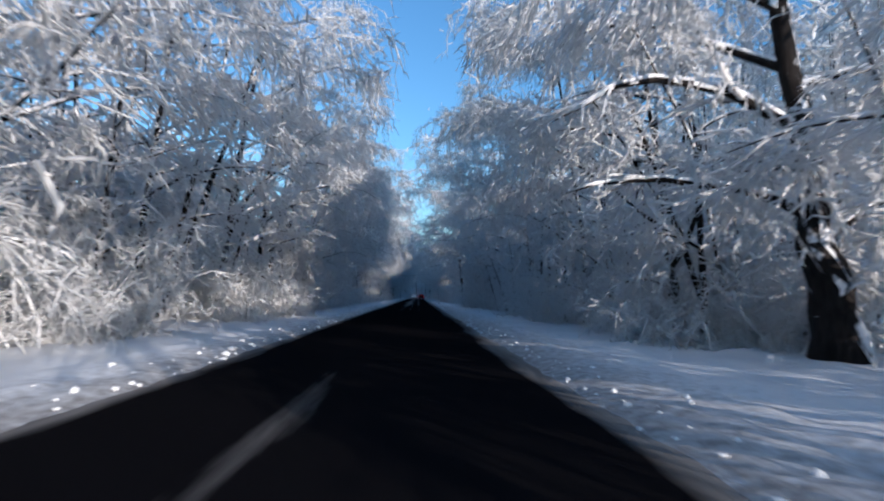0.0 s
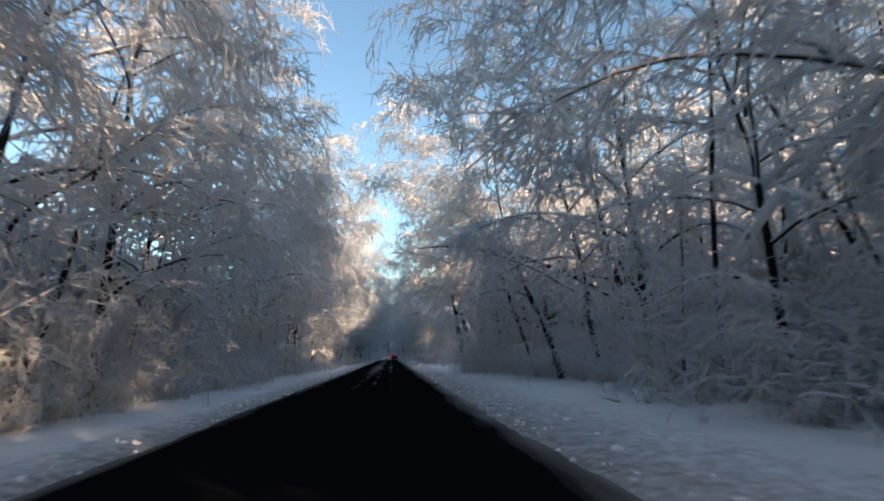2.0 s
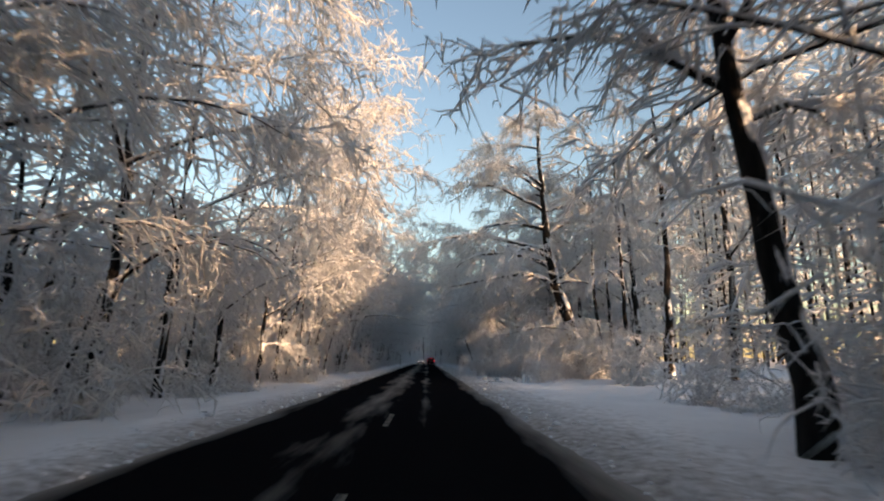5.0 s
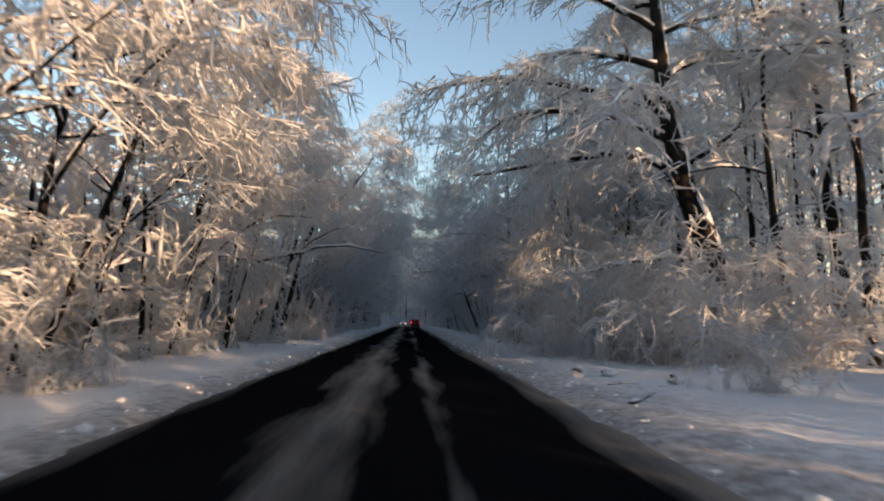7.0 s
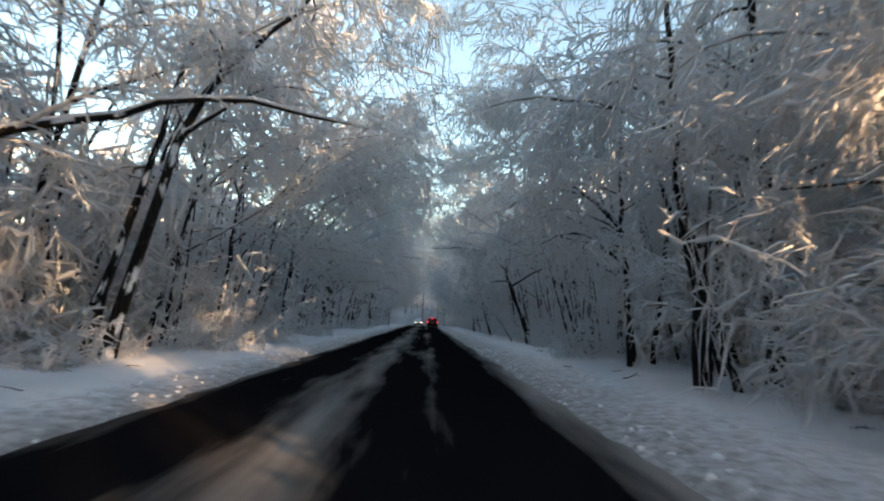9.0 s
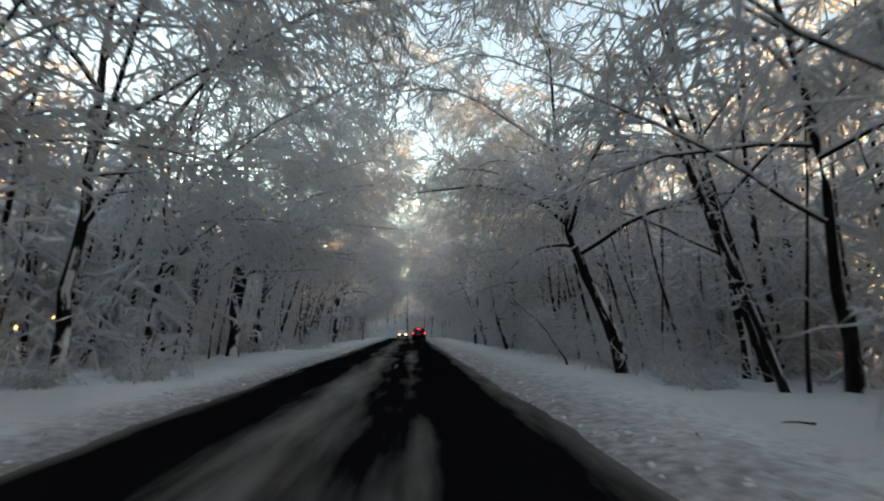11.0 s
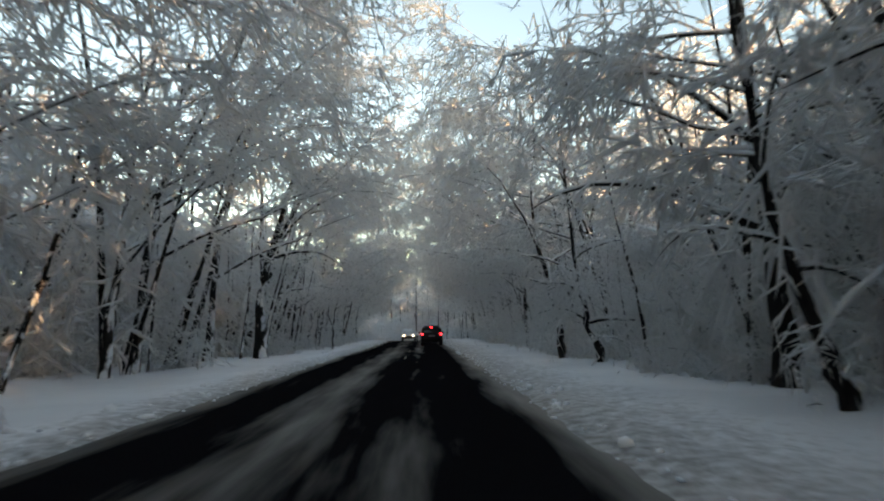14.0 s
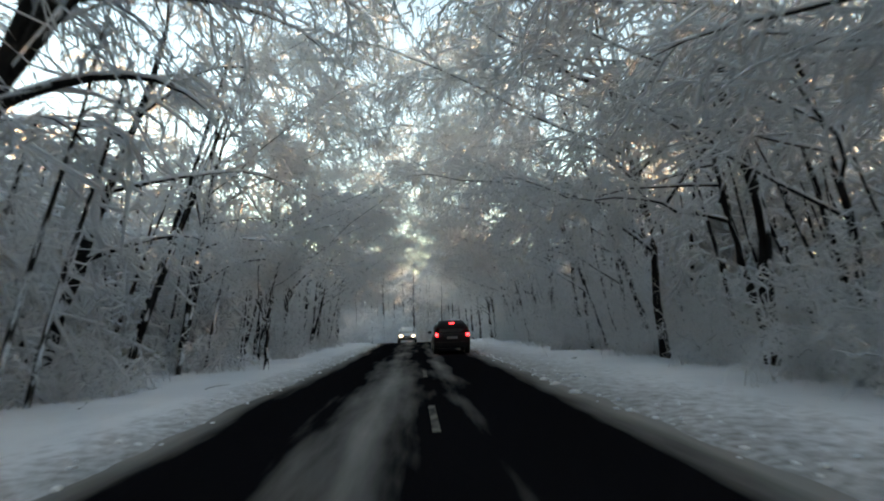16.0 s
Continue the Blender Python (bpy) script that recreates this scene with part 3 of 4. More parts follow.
single(-7.2, 163.7, 318, [(0, 0, 0), (-0.2, 0, 3.0), (0.4, 0, 5.2), (1.4, 0, 8.7), (2.0, 0, 13)], 0.27, 12, 7.0, 0.7,
       "many-stemmed dark tree with snow clumps on its trunk", first=0.4, widest=9,
       stems=[([(0.0, 0, 3.9), (-0.2, 0.1, 6), (-0.3, 0.2, 8.7), (-0.6, 0.3, 13)], 0.13), ([(0.3, 0, 4.8), (1.2, -0.1, 6.6), (2.4, -0.2, 8.7), (4.4, 0, 11)], 0.12)],
       own_boughs=[([(0.4, 0, 5.0), (1.8, 0, 7.0), (4.0, 0.2, 8.3), (6.6, 0.6, 8.0)], 0.08)])

for dx, dy, lean, r, seed in ((-1.2, 0.3, 0.1, 0.12, 331), (1.3, -1.6, 0.35, 0.14, 332), (2.0, -1.2, -0.3, 0.09, 333), (4.4, -0.4, 0.3, 0.13, 334), (3.3, 1.4, 0.1, 0.11, 335)):
    single(11.2 + dx, 141.0 + dy, seed, [(0, 0, 0), (-lean, 0, 2.4), (-lean * 1.4, 0.1, 5), (-lean * 2.2, 0, 12)], r, 8, 5.0, -0.5,
           "slim black trunk in a cluster of trees, snow in its crown", first=0.4, widest=9)
single(7.6, 147.8, 336, [(0, 0, 0), (0.0, 0, 2.5), (-0.1, 0, 5), (-0.4, 0, 15)], 0.27, 10, 6.0, -0.7, "straight thick tree, its bark flecked with blown snow", first=0.3, widest=9)
single(6.5, 144.8, 337, [(0, 0, 0), (-0.35, 0, 1.0), (-0.8, 0, 2.4), (-1.1, 0, 4.5), (-1.3, 0, 10)], 0.14, 7, 4.0, -0.5, "dark leaning stem at the edge of the verge", first=0.4)
single(9.2, 151.5, 338, [(0, 0, 0), (0.1, 0, 3), (0.0, 0, 6), (-0.4, 0, 13)], 0.13, 8, 4.6, -0.5, "slender upright dark tree behind the verge", first=0.4)
single(6.7, 156.0, 339, [(0, 0, 0), (-0.3, 0, 0.8), (-0.6, 0, 1.7), (-0.8, 0, 3.5), (-1.3, 0, 10)], 0.17, 9, 4.6, -0.5, "leaning dark trunk rising from a snowy thicket", first=0.35)
single(13.6, 174.2, 340, [(0, 0, 0), (-0.5, 0, 3.5), (-0.8, 0, 6.5), (-0.9, 0, 9), (-0.5, 0, 15)], 0.16, 9, 5.0, -0.5, "tall dark tree with a slight kink, bare below", first=0.42, widest=11)
single(-5.5, 173.8, 341, [(0, 0, 0), (0.02, 0, 1.7), (0.3, 0, 3.0), (0.65, 0, 5.4)], 0.07, 6, 1.6, 0.2, "small forked tree on the verge, snow in its fork", first=0.55,
       stems=[([(0, 0, 1.6), (-0.28, 0, 2.3), (-0.24, 0, 3.6)], 0.05)], widest=2, low=0.9)
single(-9.4, 176.6, 342, [(0, 0, 0), (0.4, 0, 3), (0.9, 0, 6), (1.6, 0, 14)], 0.17, 9, 5.2, 0.5, "dark trunk leaning towards the road", first=0.35)
single(-9.9, 169.4, 343, [(0, 0, 0), (0.7, 0, 2.2), (1.3, 0, 4.2), (2.6, 0, 8), (3.4, 0, 13)], 0.2, 10, 5.6, 0.6, "dark trunk leaning far over towards the road", first=0.35)
single(8.0, 98.6, 319, [(0, 0, 0), (-0.3, 0, 2.5), (-0.6, 0.1, 5.5), (-0.8, 0.1, 9.5)], 0.13, 11, 4.2, -0.7,
       "weeping tree curtained with long hanging snowy twigs", first=0.35, sub=9, twigs=7, side_twigs=3, twig_length=1.3, droop=1.4, sag=0.24, thick=0.019)
single(6.8, 109.0, 321, [(0, 0, 0), (-0.2, 0, 2.5), (-0.4, 0, 5), (-0.5, 0, 10)], 0.15, 11, 4.2, -0.8,
       "tree with weeping boughs hung low over the road edge", first=0.35, sub=8, twigs=6, twig_length=1.5, droop=1.3, sag=0.2, widest=6.5,
       own_boughs=[([(-0.3, 0, 4.4), (-1.5, 0, 5.6), (-3.0, 0.2, 5.8), (-4.2, 0.3, 5.0)], 0.09),
                   ([(-0.2, 0, 3.0), (-1.4, -0.5, 4.1), (-2.5, -1.0, 4.2), (-3.4, -1.2, 3.6)], 0.07)])
single(-8.3, 93.5, 320, [(0, 0, 0), (0.3, 0, 3), (0.6, 0, 6.5), (1.0, 0, 14)], 0.2, 14, 6.0, 0.9,
       "broad tree with a dense curtain of sunlit snowy twigs", first=0.28, sub=9, twigs=6, twig_length=1.4, droop=1.0, sag=0.17)
beeches, arching = [], []
for k in range(6):
    h, lean = (15, 16, 17, 15, 18, 14)[k], (1.2, 1.8, 1.0, 2.2, 1.5, 2.0)[k]
    beeches.append(tagged(tree_thing("tree", 20 + k, [(0, 0, 0), (lean * 0.15, 0.1, h * 0.3), (lean * 0.5, -0.2, h * 0.6), (lean, 0.1, h)],
                                     0.11 + 0.014 * k, 14, 6.6, 0.75, sub=9, twigs=6, twig_length=1.1, thick=0.025, first=0.10 if k % 2 else 0.16, widest=7.0),
                          BEECH, "tree", "roadside trees"))
for k in range(5):
    h, lean = (14, 16, 13, 15, 17)[k], (2.0, 2.8, 2.4, 1.6, 2.2)[k]
    arching.append(tagged(tree_thing("tree", 40 + k, [(0, 0, 0), (lean * 0.15, 0.1, h * 0.3), (lean * 0.5, -0.2, h * 0.6), (lean, 0.1, h)],
                                     0.10 + 0.014 * k, 14, 9.6, 0.95, sub=10, twigs=6, twig_length=1.15, thick=0.026, first=0.22, widest=9.4, sag=0.10),
                          "snow-laden tree arching over the road with dark trunk", "tree", "roadside trees"))
forest = []
for k in range(4):
    h = (15, 14, 17, 16)[k]
    forest.append(tagged(tree_thing("forest_tree", 60 + k, [(0, 0, 0), (0.3, 0.2, h * 0.4), (0.1, -0.1, h * 0.7), (0.5, 0.2, h)], 0.12 + 0.02 * k,
                                    7, 4.4, 0.1, sub=4, twigs=4, side_twigs=3, twig_length=1.5, thick=0.055, droop=0.5, first=0.25, trunk_sides=6, widest=20),
                         FOREST, "tree", "forest trees"))
bushes = [tagged(shrub_thing("bush", 80 + k, 16, 1.6 + 0.5 * k, 13, 0.024, sag=0.30), BUSH, "bush", "snowy bushes") for k in range(4)]
thickets = [tagged(shrub_thing("thicket", 90 + k, 15, 4.6 + 0.6 * k, 13, 0.062, 0.9, 1.3, 0.6, 0.11), THICKET, "thicket", "thickets") for k in range(4)]
saplings = [tagged(sapling_thing("sapling", 110 + k, 6.5 + k, (0.05, 0.18, 0.3, 0.12, 0.24)[k], 0.045 + 0.015 * k), SAPLING, "sapling", "saplings") for k in range(5)]


def is_free(x, y, gap):
    return all((x - a) ** 2 + (y - b) ** 2 > gap * gap for a, b in taken)


def clearing(side, y):
    """On the right the wood stands back round a snowy clearing, which lets the low sun in."""
    return side > 0 and (64 < y < 97 or y < -4)


def sunny(x, y):
    """Made-up strips of low growth through the tall wood on the right, to let the low sun in."""
    u = y + 1.43 * x
    return (-12 < u) & (u < 29) | (56 < u) & (u < 85) | (100 < u) & (u < 107)


y = -3.0
while y < 226:                                    # first row on both sides
    for side in (-1, 1):
        yy = y + rng.uniform(-1.2, 1.2)
        x = side * rng.uniform(7.4, 8.9) - (0.4 if side < 0 else 0.0)
        if is_free(x, yy, 2.6) and not clearing(side, yy) and abs(x - float(bend(yy)) + 0.6) > 5.5:
            kind = arching if yy > 98 or side > 0 and 42 < yy < 62 or rng.random() < 0.5 and 66 < yy < 98 else beeches
            put(rng.choice(kind), x, yy, (180 if side > 0 else 0) + rng.uniform(-24, 24), rng.uniform(0.85, 1.12))
    y += 4.2
for x, yy in ((13.4, 103.0), (16.8, 97.5), (17.6, 104.5), (11.6, 109.0), (15.2, 110.5)):       # behind the clearing
    put(rng.choice(beeches), x, yy, 180 + rng.uniform(-30, 30), rng.uniform(1.05, 1.2))
for x, yy in ((-11.4, 47.0), (-11.2, 55.5), (-11.6, 97.4), (-11.6, 107.0)):       # a few behind the first row
    put(rng.choice(beeches), x, yy, rng.uniform(-30, 30), rng.uniform(1.0, 1.15))
for x, yy in ((10.4, 147.0),):
    put(rng.choice(arching), x, yy, 180 + rng.uniform(-24, 24), rng.uniform(0.95, 1.1))
for k in range(9):                                # low trees before the clearing, added to keep sun off the left verge
    put(rng.choice(forest), rng.uniform(11.0, 16.5), 57 + k * 1.6 + rng.uniform(-0.6, 0.6), rng.uniform(0, 360), rng.uniform(0.62, 0.8))
y = -14.0
while y < 290:                                    # the wood behind
    for side in (-1, 1):
        for row in range(1 if y < 205 else 2):
            x = side * (13.5 + row * 6 + rng.uniform(-2.2, 2.2))
            low = side > 0 and sunny(x, y)
            if rng.random() < (0.35 if low else 0.5 if y < 100 else 0.65):
                tall = 1.0
                put(rng.choice(forest), x, y + rng.uniform(-2.5, 2.5), rng.uniform(0, 360), tall * rng.uniform(0.85, 1.1))
    y += 4.8
y = -2.0
while y < 250:
    for side in (-1, 1):
        yy = y + rng.uniform(-1.3, 1.3)
        x = side * rng.uniform(9.6, 12.0)
        if is_free(x, yy, 1.2) and not (clearing(side, yy) and x < 10.5) and abs(x - float(bend(yy)) + 0.6) > 5.5:
            put(rng.choice(thickets), x, yy, rng.uniform(0, 360), rng.uniform(0.7, 1.1) * (0.6 if clearing(side, yy) else 1))
        if rng.random() < 0.6 and yy < 200:
            x = side * rng.uniform(6.2, 8.2) - (0.0 if side > 0 else 0.2)
            if is_free(x, yy + 1.5, 1.2) and yy > 9:
                put(rng.choice(bushes), x, yy + 1.5, rng.uniform(0, 360), rng.uniform(0.55, 1.05))
        for _ in range(2 if yy < 98 else 4):
            x, ys_ = side * rng.uniform(7.5, 13.5), yy + rng.uniform(-1.5, 1.5)
            if is_free(x, ys_, 0.8) and ys_ < 205 and not clearing(side, ys_):
                put(rng.choice(saplings), x, ys_, (180 if side > 0 else 0) + rng.uniform(-60, 60), rng.uniform(0.75, 1.2))
    y += 3.2
drapes = [tagged(shrub_thing("bush", 140 + k, 16, 3.9 + 0.5 * k, 24, 0.018, 0.6, 0.8, 0.6, 0.27), "big bush draped in snow down to the verge", "bush", "snowy bushes") for k in range(3)]
for k in range(54):
    for side in (-1, 1):
        yy = (2.0 + k * 1.15 if k < 48 else 58 + (k - 48) * 5.0) + rng.uniform(-0.5, 0.5)
        x = side * rng.uniform(7.6, 9.2)
        if rng.random() < 0.8 and yy > 11 and is_free(x, yy + 0.8, 2.3) and not clearing(side, yy):
            put(rng.choice(drapes), x, yy, rng.uniform(0, 360), rng.uniform(0.65, 1.0))
for k in range(36):                               # white skirts under the trees of the last stretch
    x, yy = rng.uniform(7.4, 9.2), 128 + k * 2.1 + rng.uniform(-0.6, 0.6)
    if is_free(x, yy + 0.8, 1.6):
        put(rng.choice(drapes), x, yy, rng.uniform(0, 360), rng.uniform(0.7, 1.1))
for x, yy, scale in ((6.6, 58.4, 0.75), (5.3, 60.2, 0.6), (7.4, 61.0, 0.9), (6.3, 55.4, 1.15), (6.9, 53.4, 1.25), (7.7, 56.4, 1.35), (6.0, 57.4, 0.9), (6.0, 91.4, 0.9), (7.0, 89.6, 1.05), (8.4, 89.2, 1.15), (9.6, 90.2, 1.2), (5.7, 93.6, 1.0), (11.0, 88.4, 1.0), (12.6, 89.4, 1.1), (8.6, 91.0, 0.8), (7.9, 93.2, 0.95), (7.1, 95.4, 1.1), (6.4, 97.2, 0.9), (9.8, 88.6, 0.8)):
    put(drapes[1], x, yy, rng.uniform(0, 360), scale)
for ob in (*beeches, *arching, *forest, *bushes, *thickets, *saplings, *drapes):           # the first of each kind stands far back in the wood
    x, y = rng.choice((-1, 1)) * rng.uniform(26, 34), rng.uniform(60, 240)
    stand(ob, x, y, rng.uniform(0, 360))

# the weeping thicket beside the clearing
stand(tagged(shrub_thing("thicket", 130, 30, 5.0, 16, 0.03, 0.9, 1.2, 0.5, 0.20), "weeping thicket hung with long snowy twigs", "thicket", "thickets"), 7.6, 97.6)

# the wood beyond the bend closes the view
for k in range(120):
    x, y = rng.uniform(-16, 20), rng.uniform(231, 275)
    if abs(x - float(bend(y)) + 0.6) > 5:
        put(rng.choice(forest if k % 2 else thickets), x, y, rng.uniform(0, 360), rng.uniform(0.8, 1.1))


def far_woods(name, seed, xs, ys, count, label, height=0.0, thick=0.16, spread=1.7, stem_radius=0.17):
    """The far wood, too deep to count: one mesh of stems and one of snowy crowns."""
    r = np.random.default_rng(seed)
    ob = new(name)
    n, m = count
    foot = np.stack([r.uniform(*xs, n), r.uniform(*ys, n), np.zeros(n)], -1)
    # on the right, 30 to 36 m screens off the sun, 7 m admits it
    tall = np.full(n, height) * r.uniform(0.7, 1.15, n) if height else np.where((foot[:, 0] > 0) & (foot[:, 1] < 320), np.where(sunny(foot[:, 0], foot[:, 1]), 7.0, np.where(foot[:, 1] + 1.43 * foot[:, 0] > 112, 36.0, 30.0)), 15.0) * r.uniform(0.8, 1.1, n)
    foot[:, 2] = ground_height(foot[:, 0], foot[:, 1]) - 0.3
    s = np.linspace(0, 1, 4)[None, :, None]
    stem = foot[:, None] + s * np.concatenate([r.normal(0, 0.9, (n, 2)), tall[:, None]], 1)[:, None]
    tube_part("stemwork", stem, np.linspace(stem_radius, stem_radius * 0.3, 4)[None] * r.uniform(0.6, 1.4, (n, 1)), 5, BARK, ob, stuff=True)
    k = r.integers(0, n, m)                       # each snowy spray belongs to one of the stems
    f = r.uniform(0.03, 1.0, m) ** 0.8
    p = foot[k] + np.stack([r.normal(0, spread, m), r.normal(0, spread, m), f * tall[k]], -1)
    crown_part(spray(r, p, r.normal(0, 1, (m, 3)) * (1, 1, 0.4), 2.4 if thick > 0.1 else 1.6, 0.35, thick, 1, True), ob, "snowy twigs of the deep wood")
    return tagged(ob, label, "woods", kind="stuff")


DEEP = "deep snowy wood of many thin dark stems, added behind the rows"
# added mostly out of sight, as a tall screen against the low sun
far_woods("far_woods", 6, (34, 55), (-70, 290), (560, 30000), DEEP)
far_woods("far_woods", 4, (-44, -21), (-30, 300), (300, 10000), DEEP)
far_woods("far_woods", 8, (-30, 24), (256, 306), (170, 13000), "snowy wood closing the view beyond the bend", 14.0, stem_radius=0.09)
UNDER = "dense snow-choked undergrowth between the forest trunks"
far_woods("undergrowth", 21, (11.5, 18), (99, 236), (300, 15000), UNDER, 8.5, 0.085, 1.0, 0.08)
far_woods("undergrowth", 22, (-18, -11.5), (0, 236), (420, 18000), UNDER, 8.5, 0.085, 1.0, 0.08)
far_woods("undergrowth", 23, (11.5, 16), (18, 62), (100, 4600), UNDER, 7.5, 0.085, 1.0, 0.08)


# ---- road paint, clods and fallen twigs ----
def box_bm(bm, size, at, bevel=0.0):
    made = bmesh.ops.create_cube(bm, size=1.0, matrix=Matrix.LocRotScale(at, None, size))
    if bevel:
        edges = {e for v in made["verts"] for e in v.link_edges}
        bmesh.ops.bevel(bm, geom=list(edges), offset=bevel, segments=2, profile=0.5, affect="EDGES")
    return made["verts"]


def part(name, bm, mat, parent=None, label="", smooth=False):
    me = bpy.data.meshes.new(name)
    bm.normal_update()
    bm.to_mesh(me)
    bm.free()
    me.materials.append(mat)
    for p in me.polygons:
        p.use_smooth = smooth
    ob = new(name, me)
    if parent:
        ob.parent = parent
    return tagged(ob, label)


bm = bmesh.new()
box_bm(bm, (0.11, 2.4, 0.004), (0, 0, 0.004))
first_dash = tagged(part("road_marking", bm, PAINT_LINE), "worn white centre-line dash on wet asphalt", "road marking", "centre line", "structure")
for k, along_road in enumerate((50.8, 58.7, 66.6, 129.6, 163.8, 171.7)):       # elsewhere worn off
    at = pose(-0.57 if along_road < 100 else -0.35, along_road, 0)
    if k:
        copy_thing(first_dash, at)
    else:
        first_dash.matrix_basis = at


def clods():
    """Ploughed clods of snow along both edges of the road."""
    r = np.random.default_rng(12)
    bm = bmesh.new()
    bmesh.ops.create_icosphere(bm, subdivisions=1, radius=1.0)
    ball = np.array([v.co[:] for v in bm.verts])
    tri = np.array([[v.index for v in f.verts] for f in bm.faces])
    bm.free()
    n = 1500
    left = r.random(n) < 0.5
    off = np.abs(r.normal(0.25, 0.45, n))
    y = r.uniform(-6, 205, n)
    x = np.where(left, ROAD_LEFT - off, ROAD_RIGHT + off)
    size = r.uniform(0.015, 0.05, n) * np.where(r.random(n) < 0.08, 1.9, 1.0)
    size = size * np.where(left & (y < 45), 1.15, 1.0)
    z = np.maximum(ground_height(x, y), 0.0) + size * 0.2
    lump = 1 + 0.22 * np.sin(ball[None] @ r.normal(0, 3.2, (n, 3, 1)) + r.uniform(0, 6, (n, 1, 1)))
    co = np.stack([x, y, z], -1)[:, None] + ball[None] * lump * size[:, None, None] * r.uniform(0.7, 1.4, (n, 1, 3)) * (1, 1, 0.7)
    tris = (tri[None] + (np.arange(n) * len(ball))[:, None, None]).reshape(-1, 3)
    ob = mesh_object("snow_clods", co.reshape(-1, 3), np.zeros((0, 4), int), SNOW, tris=tris)
    tagged(ob, "loose clods of ploughed snow along the road edge", "snow", kind="stuff")


clods()


def fallen_twig(seed, x, y, turn, length):
    r = np.random.default_rng(seed)
    p = grow_branch(r, (0, 0, 0.0), (1, 0, 0.05), length, 0.02, 0.12, 6)
    q = grow_branch(r, p[3], unit(np.array((0.7, 0.6, 0.1))), length * 0.35, 0.03, 0.1, 6)
    rad = np.linspace(0.016, 0.005, 6)
    c, qq, tr = tubes(np.stack([p, q]), np.stack([rad, rad * 0.7]), 4)
    ob = mesh_object("fallen_twig", c, qq, BARK, tris=tr)
    ob.matrix_basis = pose(x, y, float(ground_height(x, y)) + 0.012, 0, 0, turn)
    tagged(ob, "broken dark twig lying on the snowy verge", "twig", "fallen twigs")


for k in range(24):
    side = 1 if k % 2 else -1
    fallen_twig(400 + k, (ROAD_RIGHT + rng.uniform(0.7, 4.5)) if side > 0 else (ROAD_LEFT - rng.uniform(0.7, 3.0)),
                rng.uniform(4, 190), rng.uniform(0, 360), rng.uniform(0.2, 0.6))


# ---- the car waiting ahead ----
CAR_PAINT = plain("black_car_paint", (0.008, 0.008, 0.009), 0.5, 0.0, spec=0.2)
CAR_GLASS = plain("dark_car_glass", (0.006, 0.007, 0.008), 0.08, 0.0, spec=0.5)
RUBBER = plain("tyre_rubber", (0.012, 0.012, 0.012), 0.85)
TRIM = plain("black_plastic_trim", (0.011, 0.011, 0.012), 0.8, spec=0.1)
RIM_METAL = plain("wheel_metal", (0.3, 0.3, 0.31), 0.4, 0.9)
TAIL_RED = plain("lit_tail_lamp", (1.0, 0.03, 0.05), 0.3, 0.0, 3.0)
PLATE = plain("number_plate", (0.2, 0.2, 0.21), 0.6)


def lofted(sections, width_at):
    """A closed body from (y, low z, high z, half width low, half width high) sections."""
    bm = bmesh.new()
    rings = []
    for y, lo, hi, wl, wh in sections:
        mid = lo + (hi - lo) * 0.55
        prof = [(-wl * 0.9, lo), (-wl, lo + 0.1), (-wl * 1.01, mid), (-wh, hi - 0.07), (-wh * 0.88, hi),
                (wh * 0.88, hi), (wh, hi - 0.07), (wl * 1.01, mid), (wl, lo + 0.1), (wl * 0.9, lo)]
        rings.append([bm.verts.new((x, y, z)) for x, z in prof])
    for a, b in zip(rings, rings[1:]):
        for k in range(len(a)):
            bm.faces.new((a[k], a[(k + 1) % len(a)], b[(k + 1) % len(a)], b[k]))
    bm.faces.new(rings[0][::-1])
    bm.faces.new(rings[-1])
    bmesh.ops.recalc_face_normals(bm, faces=bm.faces)
    return bm


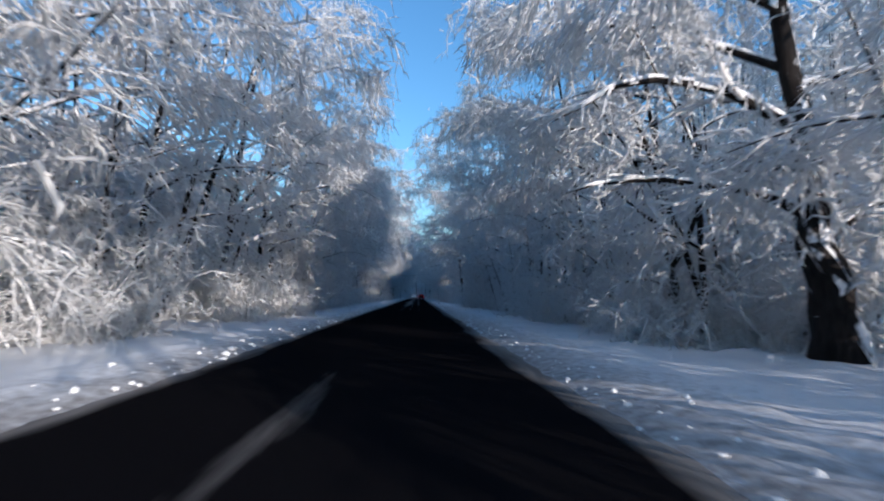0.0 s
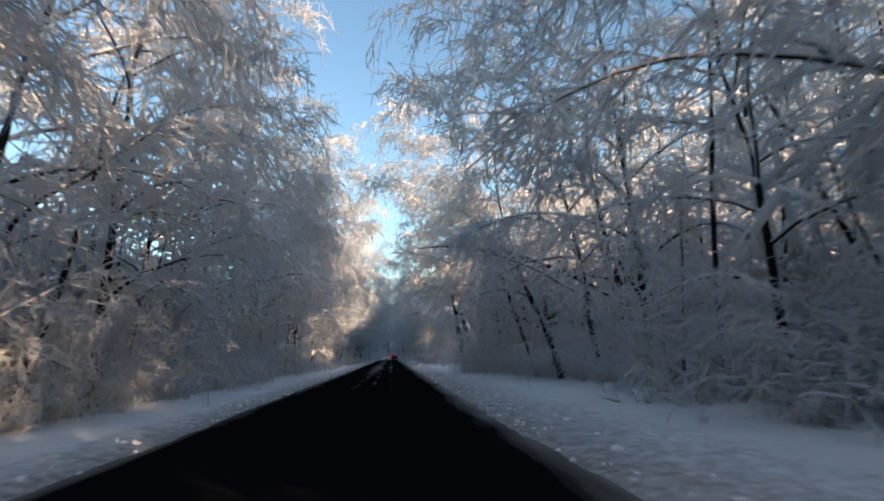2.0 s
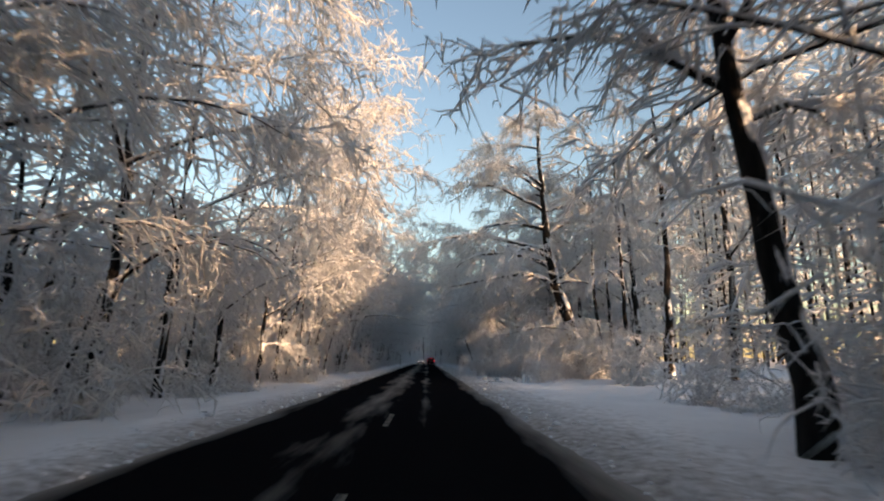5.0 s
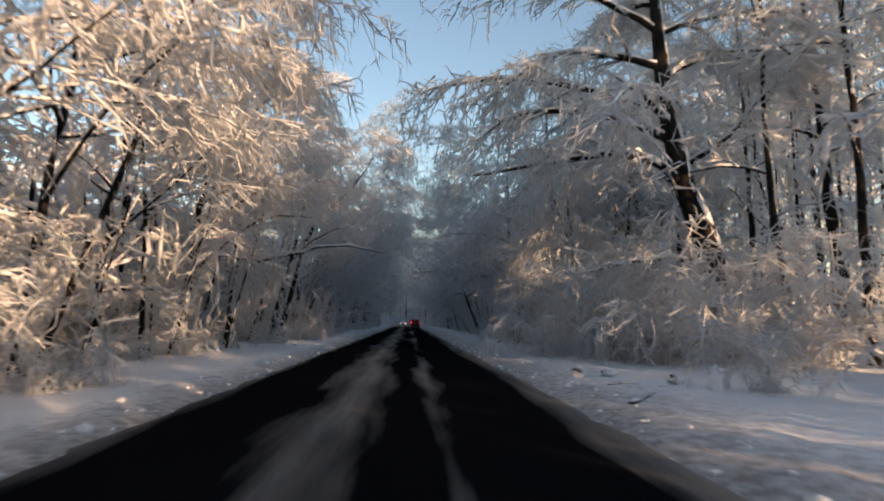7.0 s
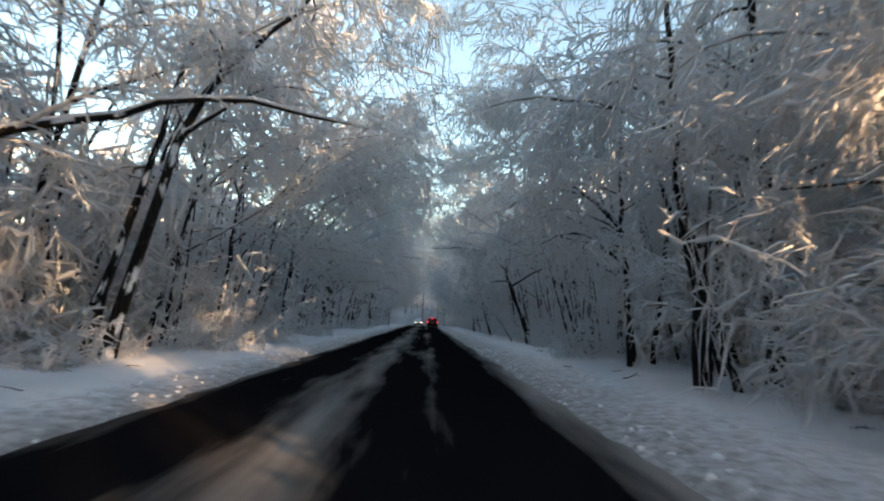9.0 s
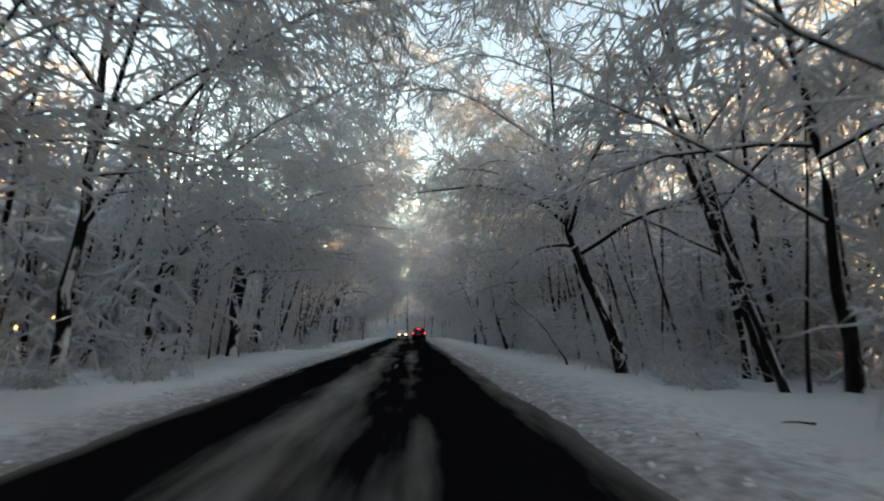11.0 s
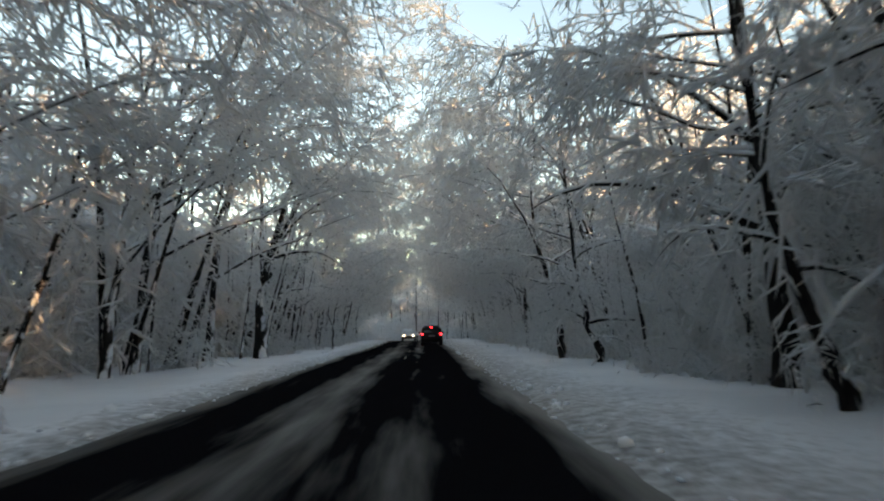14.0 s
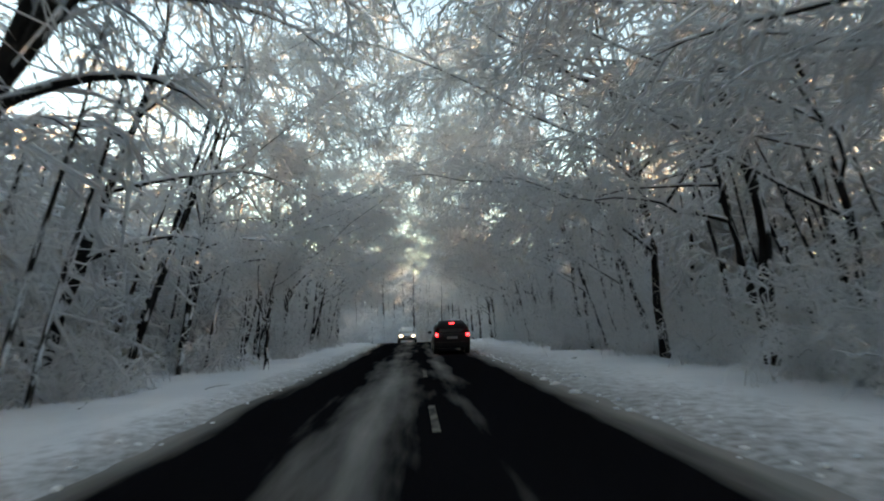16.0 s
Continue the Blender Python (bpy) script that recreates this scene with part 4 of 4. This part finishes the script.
def waiting_car(x, y):
    """A dark estate seen from behind, its rear at local y = 0, nose towards +y."""
    car = new("car")
    part("body", lofted([(0.0, 0.38, 0.98, 0.80, 0.78), (0.06, 0.30, 1.02, 0.88, 0.84), (0.9, 0.26, 1.04, 0.91, 0.86), (3.2, 0.26, 1.02, 0.91, 0.86),
                         (4.1, 0.28, 0.92, 0.90, 0.80), (4.45, 0.36, 0.78, 0.80, 0.66)], None), CAR_PAINT, car, smooth=True)
    cabin = part("cabin", lofted([(0.12, 0.98, 1.46, 0.80, 0.62), (0.45, 0.98, 1.62, 0.82, 0.64), (1.6, 0.98, 1.66, 0.83, 0.66), (2.5, 0.98, 1.58, 0.82, 0.62),
                                  (3.3, 0.96, 1.06, 0.78, 0.70)], None), CAR_PAINT, car, smooth=True)
    bm = bmesh.new()
    corner = [bm.verts.new(p) for p in ((-0.66, 0.085, 1.06), (0.66, 0.085, 1.06), (0.54, 0.16, 1.44), (-0.54, 0.16, 1.44))]
    back = [bm.verts.new(v.co + Vector((0, 0.05, 0))) for v in corner]
    bm.faces.new(corner), bm.faces.new(back[::-1])
    for k in range(4):
        bm.faces.new((corner[k], back[k], back[(k + 1) % 4], corner[(k + 1) % 4]))
    bmesh.ops.recalc_face_normals(bm, faces=bm.faces)
    part("rear_window", bm, CAR_GLASS, cabin)
    for side in (-1, 1):
        bm = bmesh.new()
        box_bm(bm, (0.02, 1.9, 0.32), (side * 0.775, 1.5, 1.24), 0.008)
        part("side_window", bm, CAR_GLASS, cabin)
        bm = bmesh.new()
        box_bm(bm, (0.14, 0.10, 0.15), (side * 0.76, 0.0, 0.95), 0.03)
        part("tail_lamp", bm, TAIL_RED, car, "lit red brake lamp")
        bm = bmesh.new()
        box_bm(bm, (0.18, 0.10, 0.13), (side * 1.02, 2.75, 1.06), 0.03)
        part("wing_mirror", bm, CAR_PAINT, car)
        for wy in (0.85, 3.55):
            bm = bmesh.new()
            bmesh.ops.create_cone(bm, cap_ends=True, segments=28, radius1=0.33, radius2=0.33, depth=0.22,
                                  matrix=pose(side * 0.80, wy, 0.33, 0, 90, 0))
            rim_edges = [e for e in bm.edges if len(e.link_faces) == 2 and any(len(f.verts) > 4 for f in e.link_faces)]
            bmesh.ops.bevel(bm, geom=rim_edges, offset=0.035, segments=2, profile=0.5, affect="EDGES")
            wheel = part("wheel", bm, RUBBER, car, smooth=True)
            bm = bmesh.new()
            bmesh.ops.create_cone(bm, cap_ends=True, segments=24, radius1=0.21, radius2=0.19, depth=0.03,
                                  matrix=pose(side * 0.915, wy, 0.33, 0, 90 * side, 0))
            part("rim", bm, RIM_METAL, wheel)
    bm = bmesh.new()
    box_bm(bm, (1.70, 0.14, 0.26), (0, 0.0, 0.47), 0.05)
    part("bumper", bm, TRIM, car)
    bm = bmesh.new()
    box_bm(bm, (0.52, 0.02, 0.11), (0, -0.022, 0.80), 0.004)
    part("number_plate", bm, PLATE, car, "pale number plate")
    bm = bmesh.new()
    box_bm(bm, (0.26, 0.05, 0.05), (0, 0.16, 1.50), 0.015)
    part("high_brake_lamp", bm, TAIL_RED, car, "lit red brake lamp")
    car.matrix_basis = pose(x, y, 0)
    return tagged(car, "black estate car on the road with lit brake lamps", "car")


WHITE_PAINT = plain("white_car_paint", (0.78, 0.79, 0.80), 0.35, 0.0)
LAMP_WHITE = plain("lit_headlamp", (1.0, 0.93, 0.84), 0.3, 0.0, 1.3)


def oncoming_car(x, y):
    """A small white car facing the camera, its nose at local y = 0, its tail towards +y."""
    car = new("car")
    part("body", lofted([(0.0, 0.34, 0.70, 0.72, 0.60), (0.10, 0.28, 0.80, 0.84, 0.74), (0.9, 0.26, 0.95, 0.89, 0.82), (2.6, 0.26, 1.00, 0.89, 0.84),
                         (3.7, 0.28, 1.00, 0.88, 0.82), (4.0, 0.36, 0.94, 0.78, 0.74)], None), WHITE_PAINT, car, smooth=True)
    cabin = part("cabin", lofted([(0.95, 0.93, 1.00, 0.76, 0.68), (1.70, 0.96, 1.48, 0.80, 0.58), (2.4, 0.96, 1.54, 0.81, 0.60), (3.4, 0.96, 1.48, 0.80, 0.58),
                                  (3.95, 0.94, 1.02, 0.74, 0.66)], None), WHITE_PAINT, car, smooth=True)
    bm = bmesh.new()
    corner = [bm.verts.new(p) for p in ((-0.66, 1.02, 1.03), (0.66, 1.02, 1.03), (0.54, 1.66, 1.44), (-0.54, 1.66, 1.44))]
    back = [bm.verts.new(v.co + Vector((0, 0.06, -0.01))) for v in corner]
    bm.faces.new(corner), bm.faces.new(back[::-1])
    for k in range(4):
        bm.faces.new((corner[k], back[k], back[(k + 1) % 4], corner[(k + 1) % 4]))
    bmesh.ops.recalc_face_normals(bm, faces=bm.faces)
    part("windscreen", bm, CAR_GLASS, cabin)
    bm = bmesh.new()
    box_bm(bm, (1.08, 1.5, 0.09), (0, 2.5, 1.55), 0.04)
    part("roof_snow", bm, SNOW, cabin, "snow lying on the roof", smooth=True)
    for side in (-1, 1):
        bm = bmesh.new()
        box_bm(bm, (0.30, 0.10, 0.18), (side * 0.58, 0.02, 0.66), 0.05)
        part("headlamp", bm, LAMP_WHITE, car, "lit white headlamp")
        bm = bmesh.new()
        box_bm(bm, (0.16, 0.10, 0.12), (side * 0.98, 1.25, 1.04), 0.03)
        part("wing_mirror", bm, WHITE_PAINT, car)
        for wy in (0.75, 3.25):
            bm = bmesh.new()
            bmesh.ops.create_cone(bm, cap_ends=True, segments=24, radius1=0.31, radius2=0.31, depth=0.2, matrix=pose(side * 0.79, wy, 0.31, 0, 90, 0))
            wheel = part("wheel", bm, RUBBER, car, smooth=False)
            bm = bmesh.new()
            bmesh.ops.create_cone(bm, cap_ends=True, segments=20, radius1=0.2, radius2=0.18, depth=0.03, matrix=pose(side * 0.9, wy, 0.31, 0, 90 * side, 0))
            part("rim", bm, RIM_METAL, wheel)
    bm = bmesh.new()
    box_bm(bm, (0.70, 0.05, 0.13), (0, -0.01, 0.60), 0.02)
    part("grille", bm, TRIM, car)
    bm = bmesh.new()
    box_bm(bm, (1.58, 0.12, 0.20), (0, 0.02, 0.40), 0.05)
    part("bumper", bm, TRIM, car)
    bm = bmesh.new()
    box_bm(bm, (0.52, 0.02, 0.11), (0, -0.05, 0.42), 0.004)
    part("number_plate", bm, PLATE, car, "pale number plate")
    car.matrix_basis = pose(x, y, float(crest(y + 2)))
    return tagged(car, "small white car with lit headlamps and snow on its roof", "car")


waiting_car(1.2, 182.5)
oncoming_car(-1.4, 207.5)


# ---- what lies on the verge beside the clearing ----
def snowy_stump(seed, x, y, height, radius):
    r = np.random.default_rng(seed)
    t = np.linspace(0, 1, 7)
    p = np.stack([r.normal(0, 0.02, 7), r.normal(0, 0.02, 7), -0.1 + t * (height + 0.1)], -1)
    ob = new("snow_capped_stump")
    tube_part("stump", p[None], (radius * np.linspace(1.0, 0.7, 7))[None], 8, BARK, ob)
    tube_part("snow_cap", (p * (1, 1, 1.12) + (0.01, -0.02, 0.02))[None], (radius * np.array((1.5, 1.35, 1.2, 1.25, 1.1, 0.75, 0.2)) * r.uniform(0.9, 1.1, 7))[None], 9, SNOW, ob, label="cap of fresh snow")
    stand(ob, x, y)
    return tagged(ob, "short stump buried in a cone of fresh snow", "stump", "stumps on the verge")


for k, (x, y, h, r) in enumerate(((5.35, 83.4, 0.42, 0.10), (5.75, 83.9, 0.30, 0.12), (5.0, 84.3, 0.22, 0.09), (3.5, 85.6, 0.22, 0.14), (4.3, 85.9, 0.16, 0.16))):
    snowy_stump(510 + k, x, y, h, r)
fallen_twig(520, 3.7, 84.3, 8, 2.0)
fallen_twig(521, 4.6, 84.0, -12, 1.7)
